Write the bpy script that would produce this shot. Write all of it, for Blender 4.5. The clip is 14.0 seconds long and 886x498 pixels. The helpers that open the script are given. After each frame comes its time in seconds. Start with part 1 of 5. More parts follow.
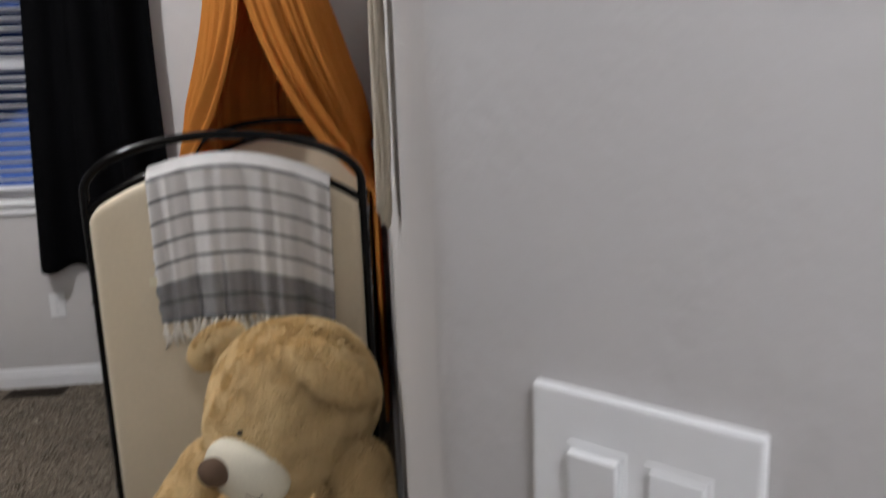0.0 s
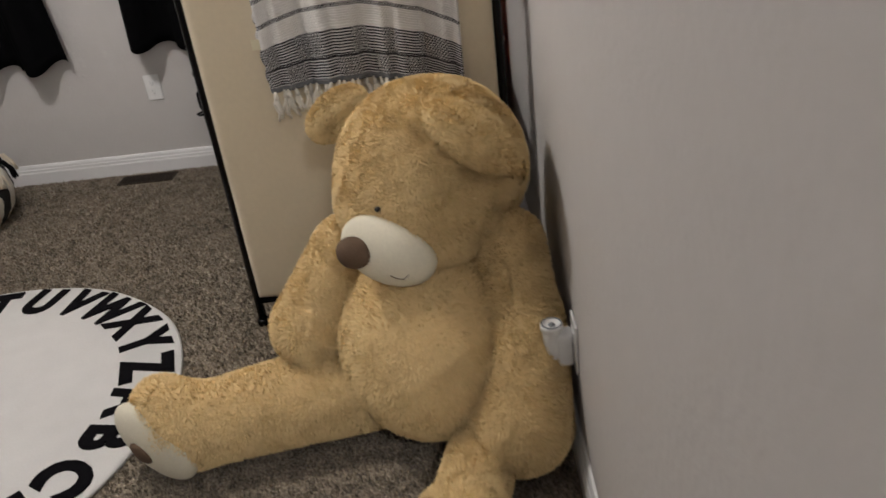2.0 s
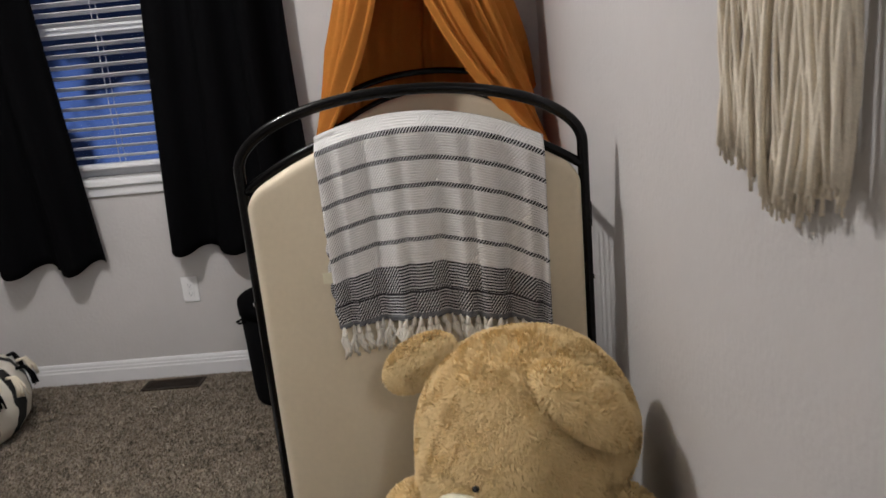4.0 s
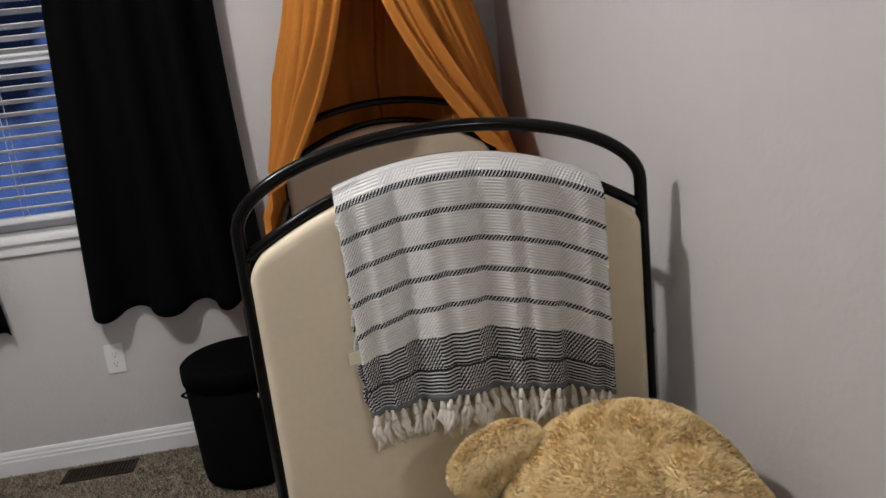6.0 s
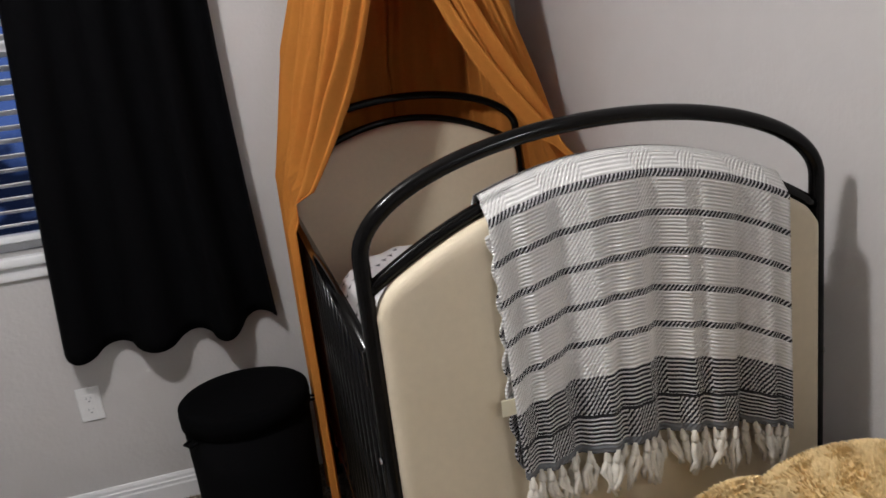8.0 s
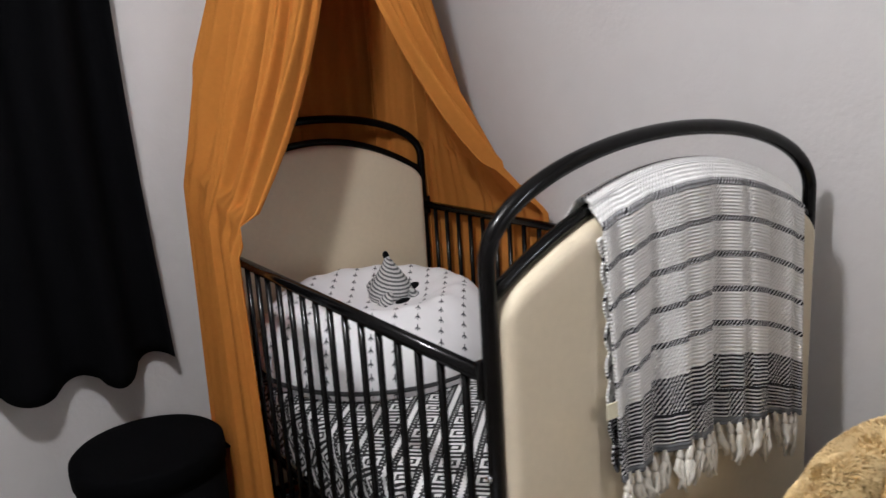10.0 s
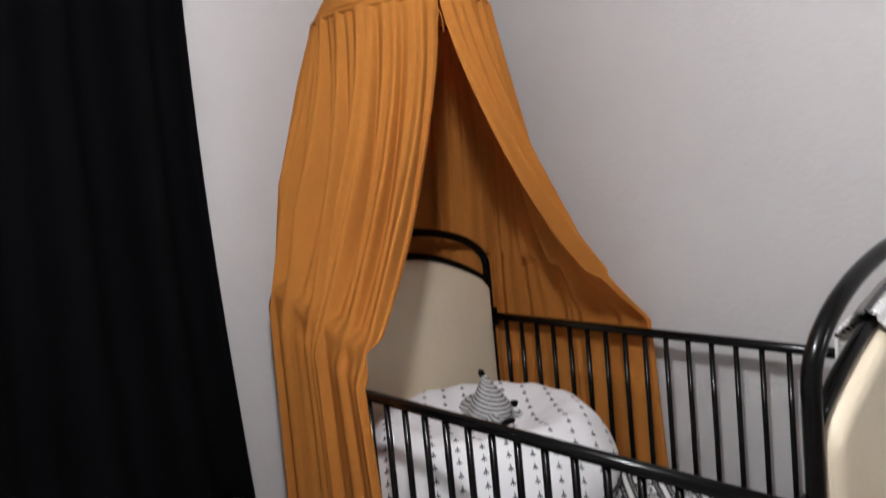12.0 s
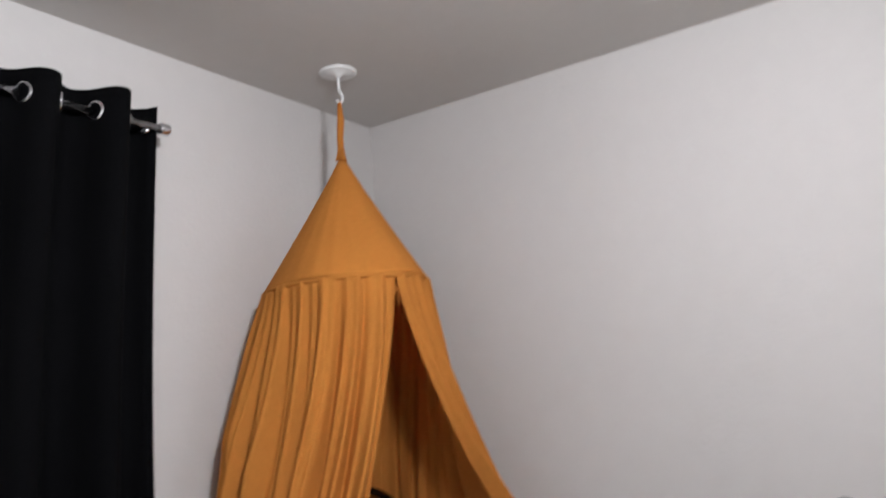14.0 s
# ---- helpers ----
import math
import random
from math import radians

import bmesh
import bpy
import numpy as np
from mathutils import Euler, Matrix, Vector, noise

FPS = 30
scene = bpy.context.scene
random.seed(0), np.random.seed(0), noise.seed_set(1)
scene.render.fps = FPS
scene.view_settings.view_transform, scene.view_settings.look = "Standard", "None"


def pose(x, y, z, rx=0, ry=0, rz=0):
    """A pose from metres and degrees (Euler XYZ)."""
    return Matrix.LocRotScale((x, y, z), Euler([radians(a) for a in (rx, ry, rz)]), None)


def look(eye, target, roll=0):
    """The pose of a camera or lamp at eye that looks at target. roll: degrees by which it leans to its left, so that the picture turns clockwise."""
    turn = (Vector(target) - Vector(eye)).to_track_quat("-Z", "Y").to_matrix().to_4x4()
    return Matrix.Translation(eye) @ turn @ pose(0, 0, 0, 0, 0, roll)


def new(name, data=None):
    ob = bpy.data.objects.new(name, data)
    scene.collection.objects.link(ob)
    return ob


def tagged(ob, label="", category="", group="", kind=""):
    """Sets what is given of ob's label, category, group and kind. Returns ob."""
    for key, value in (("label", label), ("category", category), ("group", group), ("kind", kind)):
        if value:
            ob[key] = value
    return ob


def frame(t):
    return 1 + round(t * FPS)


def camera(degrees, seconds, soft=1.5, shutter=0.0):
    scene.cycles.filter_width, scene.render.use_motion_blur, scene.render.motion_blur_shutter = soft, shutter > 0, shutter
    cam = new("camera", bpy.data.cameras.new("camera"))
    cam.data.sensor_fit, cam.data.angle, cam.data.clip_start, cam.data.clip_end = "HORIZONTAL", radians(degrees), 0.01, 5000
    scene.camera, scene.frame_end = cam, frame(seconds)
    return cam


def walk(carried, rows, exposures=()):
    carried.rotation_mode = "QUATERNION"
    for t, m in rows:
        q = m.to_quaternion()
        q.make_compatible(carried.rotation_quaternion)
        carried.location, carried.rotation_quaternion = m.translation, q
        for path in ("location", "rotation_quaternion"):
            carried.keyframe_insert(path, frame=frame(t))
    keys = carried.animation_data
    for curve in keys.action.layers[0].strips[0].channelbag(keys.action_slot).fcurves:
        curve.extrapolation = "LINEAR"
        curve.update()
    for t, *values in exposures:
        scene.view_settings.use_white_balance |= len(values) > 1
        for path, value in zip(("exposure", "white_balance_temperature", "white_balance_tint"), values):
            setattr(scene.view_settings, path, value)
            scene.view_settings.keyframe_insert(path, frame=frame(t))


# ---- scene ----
cam = camera(60.4, 14.0, shutter=0.6)
PATH = [
    (0, (-0.035, -3.699, 1.336), (0.13, -1.746, 0.938), -2.0),
    (0.4, (-0.062, -3.675, 1.292), (0.042, -1.766, 0.707), -3.2),
    (0.5, (-0.07, -3.675, 1.28), (0.026, -1.773, 0.669), -3.3),
    (0.8, (-0.088, -3.649, 1.262), (-0.043, -1.785, 0.539), -4.1),
    (1, (-0.101, -3.627, 1.236), (-0.077, -1.784, 0.459), -4.3),
    (1.2, (-0.111, -3.607, 1.236), (-0.103, -1.792, 0.397), -4.5),
    (1.5, (-0.126, -3.546, 1.213), (-0.152, -1.757, 0.319), -6.2),
    (2, (-0.175, -3.442, 1.224), (-0.274, -1.674, 0.296), -7.3),
    (2.5, (-0.225, -3.345, 1.253), (-0.346, -1.508, 0.471), -6.3),
    (3, (-0.267, -3.284, 1.288), (-0.415, -1.396, 0.643), -7.0),
    (3.5, (-0.298, -3.249, 1.308), (-0.421, -1.328, 0.765), -6.2),
    (6, (-0.659, -2.897, 1.367), (-0.416, -0.971, 0.888), -6.5),
    (6.5, (-0.72, -2.823, 1.348), (-0.439, -0.913, 0.826), -7.5),
    (7, (-0.804, -2.698, 1.351), (-0.422, -0.796, 0.862), -7.7),
    (7.5, (-0.903, -2.607, 1.371), (-0.49, -0.714, 0.876), -8.5),
    (8, (-1.001, -2.535, 1.37), (-0.522, -0.658, 0.872), -7.0),
    (8.2, (-1.038, -2.51, 1.369), (-0.489, -0.644, 0.902), -6.7),
    (10.5, (-1.572, -2.196, 1.347), (-0.437, -0.611, 0.899), -4.2),
    (11, (-1.659, -2.075, 1.355), (-0.539, -0.477, 0.915), -7.6),
    (11.5, (-1.71, -1.976, 1.378), (-0.511, -0.409, 1.051), -7.5),
    (12, (-1.789, -1.904, 1.406), (-0.499, -0.388, 1.213), -5.5),
    (12.5, (-1.856, -1.847, 1.419), (-0.428, -0.448, 1.403), -6.1),
    (13, (-1.977, -1.795, 1.459), (-0.421, -0.546, 1.595), -7.9),
    (13.5, (-2.077, -1.748, 1.506), (-0.52, -0.513, 1.73), -7.0),
    (14, (-2.146, -1.765, 1.544), (-0.519, -0.652, 1.884), -3.9),
]
EXPOSURES = [(0.0, -0.12, 6000, 10), (0.8, -0.08, 6200, 10), (1.5, -0.12, 6450, 10), (2.5, 0.0, 6450, 10), (3.5, 0.02, 6250, 10), (6.5, -0.08, 6150, 10), (8.0, 0.0, 6100, 10), (11.0, 0.24, 5850, 10), (14.0, 0.15, 5900, 10)]
walk(cam, [(t, look(eye, target, roll)) for t, eye, target, roll in PATH], EXPOSURES)

# ---------------------------------------------------------------- light
world = bpy.data.worlds.new("world")
scene.world = world
world.use_nodes = True
wn, wl = world.node_tree.nodes, world.node_tree.links
sky = wn.new("ShaderNodeTexSky")
sky.sky_type, sky.sun_disc = "NISHITA", False
sky.sun_elevation, sky.sun_rotation = radians(1.0), radians(200)
wl.new(sky.outputs[0], wn["Background"].inputs[0])
wn["Background"].inputs[1].default_value = 0.10

# the room's ceiling lamp, behind and above the camera's way
lamp = bpy.data.lights.new("ceiling_lamp_light", "POINT")
lamp.energy, lamp.shadow_soft_size, lamp.color = 66.0, 0.07, (1.0, 0.955, 0.90)
new("ceiling_lamp_light", lamp).location = (-1.52, -1.60, 2.31)

# unseen hall lamp where the camera comes in, assumed from the lit switch wall
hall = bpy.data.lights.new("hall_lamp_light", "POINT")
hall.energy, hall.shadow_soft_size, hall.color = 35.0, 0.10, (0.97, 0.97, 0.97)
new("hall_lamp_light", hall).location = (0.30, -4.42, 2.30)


# ---------------------------------------------------------------- materials
def material(name, color, rough=0.7, metal=0.0, vary=0.12, scale=8.0, bump=0.0, bump_scale=60.0, bump_dist=0.002, sheen=0.0, coords="Object", spec=0.5):
    """A plain surface: colour varied at two scales, and fine relief."""
    m = bpy.data.materials.new(name)
    m.use_nodes = True
    n, l = m.node_tree.nodes, m.node_tree.links
    b = n["Principled BSDF"]
    b.inputs["Roughness"].default_value, b.inputs["Metallic"].default_value = rough, metal
    b.inputs["Sheen Weight"].default_value, b.inputs["Specular IOR Level"].default_value = sheen, spec
    tc = n.new("ShaderNodeTexCoord")
    big, fine = n.new("ShaderNodeTexNoise"), n.new("ShaderNodeTexNoise")
    big.inputs["Scale"].default_value, fine.inputs["Scale"].default_value = scale, scale * 14
    big.inputs["Detail"].default_value = 3
    mix = n.new("ShaderNodeMath")
    mix.operation = "MULTIPLY_ADD"
    mix.inputs[1].default_value = 0.5
    half = n.new("ShaderNodeMath")
    half.operation, half.inputs[1].default_value = "MULTIPLY", 0.5
    ramp = n.new("ShaderNodeValToRGB")
    lo, hi = [max(0, c * (1 - vary)) for c in color], [min(1, c * (1 + vary)) for c in color]
    ramp.color_ramp.elements[0].color, ramp.color_ramp.elements[0].position = (*lo, 1), 0.3
    ramp.color_ramp.elements[1].color, ramp.color_ramp.elements[1].position = (*hi, 1), 0.7
    for t in (big, fine):
        l.new(tc.outputs[coords], t.inputs["Vector"])
    l.new(fine.outputs["Fac"], half.inputs[0])
    l.new(big.outputs["Fac"], mix.inputs[0])
    l.new(half.outputs[0], mix.inputs[2])
    l.new(mix.outputs[0], ramp.inputs[0])
    l.new(ramp.outputs[0], b.inputs["Base Color"])
    if bump:
        bn, tn = n.new("ShaderNodeBump"), n.new("ShaderNodeTexNoise")
        tn.inputs["Scale"].default_value, tn.inputs["Detail"].default_value = bump_scale, 3
        bn.inputs["Strength"].default_value, bn.inputs["Distance"].default_value = bump, bump_dist
        l.new(tc.outputs[coords], tn.inputs["Vector"])
        l.new(tn.outputs["Fac"], bn.inputs["Height"])
        l.new(bn.outputs[0], b.inputs["Normal"])
    return m


def math_node(n, l, op, a, b=None, c=None):
    m = n.new("ShaderNodeMath")
    m.operation = op
    for i, v in enumerate((a, b, c)):
        if v is None:
            continue
        if isinstance(v, (int, float)):
            m.inputs[i].default_value = v
        else:
            l.new(v, m.inputs[i])
    return m.outputs[0]


def mix_color(n, l, fac, a, b):
    m = n.new("ShaderNodeMix")
    m.data_type = "RGBA"
    for sock, v in ((m.inputs[0], fac), (m.inputs[6], a), (m.inputs[7], b)):
        if isinstance(v, tuple):
            sock.default_value = (*v, 1)
        elif isinstance(v, (int, float)):
            sock.default_value = v
        else:
            l.new(v, sock)
    return m.outputs[2]


WALL = material("wall_paint", (0.56, 0.54, 0.53), 0.75, vary=0.02, scale=1.2, bump=0.42, bump_scale=66, bump_dist=0.003)
CEILING = material("ceiling_paint", (0.58, 0.56, 0.54), 0.9, vary=0.02, scale=1.5, bump=0.3, bump_scale=60, bump_dist=0.003)
TRIM = material("white_trim", (0.80, 0.80, 0.81), 0.4, vary=0.02, scale=4)
PLASTIC = material("white_plastic", (0.80, 0.80, 0.80), 0.3, vary=0.01)
PLASTIC_IN = material("grey_plastic", (0.22, 0.24, 0.26), 0.4, vary=0.05)
BLACK_METAL = material("black_powder_coated_metal", (0.0035, 0.0032, 0.0032), 0.14, vary=0.15, scale=20, bump=0.05, bump_scale=400, bump_dist=0.001, spec=0.2)
CREAM = material("cream_upholstery", (0.70, 0.605, 0.445), 0.55, vary=0.04, scale=5, bump=0.25, bump_scale=350, bump_dist=0.001, sheen=0.1)
BLACK_CLOTH = material("black_curtain_cloth", (0.0024, 0.0024, 0.0029), 0.95, vary=0.2, scale=6, bump=0.3, bump_scale=500, bump_dist=0.001, spec=0.05)
BLACK_FELT = material("black_felt", (0.0035, 0.0035, 0.0042), 0.95, vary=0.2, scale=10, bump=0.3, bump_scale=300, spec=0.08)
CHROME = material("chrome", (0.7, 0.7, 0.72), 0.15, metal=1.0, vary=0.02)
MUSTARD = material("mustard_muslin", (0.58, 0.238, 0.046), 0.9, vary=0.08, scale=5, bump=0.4, bump_scale=420, bump_dist=0.001, spec=0.1)


def let_light_through(m, color, share):
    """Thin cloth: part of the light comes through it."""
    n, l = m.node_tree.nodes, m.node_tree.links
    t, mix = n.new("ShaderNodeBsdfTranslucent"), n.new("ShaderNodeMixShader")
    t.inputs["Color"].default_value = (*color, 1)
    mix.inputs[0].default_value = share
    l.new(n["Principled BSDF"].outputs[0], mix.inputs[1])
    l.new(t.outputs[0], mix.inputs[2])
    l.new(mix.outputs[0], n["Material Output"].inputs["Surface"])


let_light_through(MUSTARD, (0.70, 0.135, 0.012), 0.33)
CORD = material("cream_cotton_cord", (0.77, 0.69, 0.56), 0.9, vary=0.15, scale=25, bump=0.5, bump_scale=500)
FRINGE = material("white_cotton_fringe", (0.74, 0.70, 0.62), 0.9, vary=0.12, scale=40, bump=0.5, bump_scale=700)
RUG_WHITE = material("white_rug_pile", (0.74, 0.73, 0.72), 0.95, vary=0.05, scale=14, bump=0.8, bump_scale=350, bump_dist=0.004)
RUG_BLACK = material("black_rug_pile", (0.006, 0.0055, 0.007), 0.95, vary=0.3, scale=14, bump=0.8, bump_scale=350, bump_dist=0.004, spec=0.05)
FUR = material("tan_plush_fur", (0.80, 0.61, 0.325), 0.9, vary=0.06, scale=9, spec=0.2)
FUR_SKIN = material("tan_plush_backing", (0.78, 0.59, 0.31), 0.95, vary=0.08, scale=9, bump=0.5, bump_scale=160, bump_dist=0.004)
MUZZLE = material("cream_plush", (0.80, 0.75, 0.60), 0.9, vary=0.06, scale=12, bump=0.5, bump_scale=500, sheen=0.1)
NOSE = material("brown_velour", (0.115, 0.070, 0.042), 0.85, vary=0.15, scale=20, bump=0.3, bump_scale=400)
EYE_AND_SHADE = material("black_bead_and_shade", (0.01, 0.008, 0.007), 0.2)
VENT = material("brown_vent_metal", (0.030, 0.021, 0.014), 0.65, metal=0.0, vary=0.15, scale=20, spec=0.2)
WOOD = material("pale_dowel_wood", (0.45, 0.32, 0.19), 0.6, vary=0.15, scale=20)
BLIND = material("white_blind_slat", (0.78, 0.78, 0.80), 0.45, vary=0.02)
TAG = material("cream_tag", (0.75, 0.70, 0.52), 0.8, vary=0.03)
EDGE_GREY = material("dark_grey_edge", (0.03, 0.03, 0.033), 0.8)
MATTRESS = material("mattress_ticking", (0.7, 0.7, 0.7), 0.9)


def carpet_material():
    m = bpy.data.materials.new("taupe_cut_pile_carpet")
    m.use_nodes = True
    n, l = m.node_tree.nodes, m.node_tree.links
    b = n["Principled BSDF"]
    b.inputs["Roughness"].default_value, b.inputs["Sheen Weight"].default_value = 1.0, 0.15
    tc = n.new("ShaderNodeTexCoord")
    speck, patch, tread = (n.new("ShaderNodeTexNoise") for _ in range(3))
    for t, s, d in ((speck, 135, 2), (patch, 22, 3), (tread, 2.5, 2)):
        t.inputs["Scale"].default_value, t.inputs["Detail"].default_value = s, d
        l.new(tc.outputs["Object"], t.inputs["Vector"])
    v = math_node(n, l, "MULTIPLY_ADD", patch.outputs["Fac"], 0.35, math_node(n, l, "MULTIPLY", speck.outputs["Fac"], 0.75))
    v = math_node(n, l, "MULTIPLY_ADD", tread.outputs["Fac"], 0.15, v)
    ramp = n.new("ShaderNodeValToRGB")
    ramp.color_ramp.elements[0].color, ramp.color_ramp.elements[0].position = (0.068, 0.051, 0.034, 1), 0.46
    ramp.color_ramp.elements[1].color, ramp.color_ramp.elements[1].position = (0.42, 0.350, 0.265, 1), 0.84
    l.new(v, ramp.inputs[0])
    l.new(ramp.outputs[0], b.inputs["Base Color"])
    bn = n.new("ShaderNodeBump")
    bn.inputs["Strength"].default_value, bn.inputs["Distance"].default_value = 1.0, 0.008
    l.new(v, bn.inputs["Height"])
    l.new(bn.outputs[0], b.inputs["Normal"])
    return m


def blanket_material():
    """Woven throw: u runs across in metres, v along from the bottom hem in metres."""
    m = bpy.data.materials.new("striped_woven_cotton")
    m.use_nodes = True
    n, l = m.node_tree.nodes, m.node_tree.links
    b = n["Principled BSDF"]
    b.inputs["Roughness"].default_value = 0.9
    uv = n.new("ShaderNodeUVMap")
    sep = n.new("ShaderNodeSeparateXYZ")
    l.new(uv.outputs[0], sep.inputs[0])
    u, v = sep.outputs[0], sep.outputs[1]
    # weave: columns of slanted dashes between columns of level ribs, the columns shifting in the lower half of the band
    two_pi = 2 * math.pi
    low = math_node(n, l, "LESS_THAN", v, 0.052)
    sway = math_node(n, l, "SINE", math_node(n, l, "MULTIPLY", u, two_pi / 0.31))
    column = math_node(n, l, "MULTIPLY_ADD", u, two_pi / 0.105, math_node(n, l, "MULTIPLY_ADD", sway, 1.3, math_node(n, l, "MULTIPLY", low, 2.2)))
    column = math_node(n, l, "GREATER_THAN", math_node(n, l, "SINE", column), 0.1)
    ribs = math_node(n, l, "SINE", math_node(n, l, "MULTIPLY", v, two_pi / 0.0058))
    slant = math_node(n, l, "SINE", math_node(n, l, "MULTIPLY", math_node(n, l, "MULTIPLY_ADD", v, -0.75, u), two_pi / 0.0066))
    dash = math_node(n, l, "MULTIPLY_ADD", ribs, 0.55, slant)
    weave = mix_color(n, l, column, ribs, dash)
    hatch = math_node(n, l, "GREATER_THAN", slant, 0.35)
    # band at the hem
    band = math_node(n, l, "LESS_THAN", v, 0.106)
    # thin stripes every 6 cm above the band
    s = math_node(n, l, "PINGPONG", math_node(n, l, "SUBTRACT", v, 0.158), 0.0302)
    stripe = math_node(n, l, "LESS_THAN", s, 0.0052)
    stripe = math_node(n, l, "MULTIPLY", stripe, math_node(n, l, "GREATER_THAN", v, 0.13))
    dark = math_node(n, l, "MAXIMUM", band, stripe)
    noise_t = n.new("ShaderNodeTexNoise")
    noise_t.inputs["Scale"].default_value = 30
    l.new(uv.outputs[0], noise_t.inputs["Vector"])
    white = mix_color(n, l, noise_t.outputs["Fac"], (0.72, 0.70, 0.68), (0.84, 0.83, 0.82))
    # grooves between the white threads drawn greyer: their shade is in the colour
    white = mix_color(n, l, math_node(n, l, "MULTIPLY", math_node(n, l, "LESS_THAN", weave, -0.35), 0.30), white, (0.34, 0.32, 0.30))
    thread = math_node(n, l, "GREATER_THAN", weave, 0.25)
    ink = mix_color(n, l, mix_color(n, l, band, hatch, thread), (0.010, 0.010, 0.013), (0.62, 0.61, 0.62))
    ridge = math_node(n, l, "LESS_THAN", math_node(n, l, "ABSOLUTE", math_node(n, l, "SUBTRACT", v, 0.052)), 0.0022)
    ink = mix_color(n, l, ridge, ink, (0.02, 0.02, 0.024))
    hem = math_node(n, l, "LESS_THAN", v, 0.012)
    ink = mix_color(n, l, hem, ink, (0.16, 0.165, 0.18))
    l.new(mix_color(n, l, dark, white, ink), b.inputs["Base Color"])
    bn = n.new("ShaderNodeBump")
    bn.inputs["Strength"].default_value, bn.inputs["Distance"].default_value = 0.6, 0.0016
    l.new(math_node(n, l, "MULTIPLY", weave, 0.8), bn.inputs["Height"])
    l.new(bn.outputs[0], b.inputs["Normal"])
    return m


def sheet_material():
    """Black cotton with rows of white blocks and zigzags, in metres of the cloth."""
    m = bpy.data.materials.new("black_white_block_print_cotton")
    m.use_nodes = True
    n, l = m.node_tree.nodes, m.node_tree.links
    b = n["Principled BSDF"]
    b.inputs["Roughness"].default_value = 0.9
    uv = n.new("ShaderNodeUVMap")
    sep = n.new("ShaderNodeSeparateXYZ")
    l.new(uv.outputs[0], sep.inputs[0])
    # the print lies askew on the mattress
    c, k = math.cos(radians(45)), math.sin(radians(45))
    u = math_node(n, l, "SUBTRACT", math_node(n, l, "MULTIPLY", sep.outputs[1], c), math_node(n, l, "MULTIPLY", sep.outputs[0], k))
    v = math_node(n, l, "ADD", math_node(n, l, "MULTIPLY", sep.outputs[1], k), math_node(n, l, "MULTIPLY", sep.outputs[0], c))
    P, Q = 0.084, 0.062
    cu = math_node(n, l, "ABSOLUTE", math_node(n, l, "SUBTRACT", math_node(n, l, "FRACT", math_node(n, l, "DIVIDE", u, P)), 0.5))
    cv = math_node(n, l, "ABSOLUTE", math_node(n, l, "SUBTRACT", math_node(n, l, "FRACT", math_node(n, l, "DIVIDE", v, Q)), 0.5))
    both = lambda p, q: math_node(n, l, "MULTIPLY", p, q)
    under_ = lambda x, lim: math_node(n, l, "LESS_THAN", x, lim)
    teeth = math_node(n, l, "PINGPONG", math_node(n, l, "DIVIDE", v, Q), 0.1)
    block = both(under_(cu, 0.25), under_(cv, 0.30))
    hole = both(under_(cu, 0.165), under_(cv, 0.17))
    core = both(under_(cu, 0.085), under_(cv, 0.08))
    bar = both(under_(cu, 0.22), math_node(n, l, "GREATER_THAN", cv, 0.455))
    dash = both(both(under_(cu, 0.36), math_node(n, l, "GREATER_THAN", cu, 0.30)), under_(teeth, 0.025))
    stripe = math_node(n, l, "GREATER_THAN", math_node(n, l, "MULTIPLY_ADD", teeth, 0.5, cu), 0.455)
    fac = math_node(n, l, "SUBTRACT", block, hole)
    for w in (core, bar, dash, stripe):
        fac = math_node(n, l, "MAXIMUM", fac, w)
    l.new(mix_color(n, l, fac, (0.012, 0.012, 0.013), (0.78, 0.77, 0.77)), b.inputs["Base Color"])
    return m


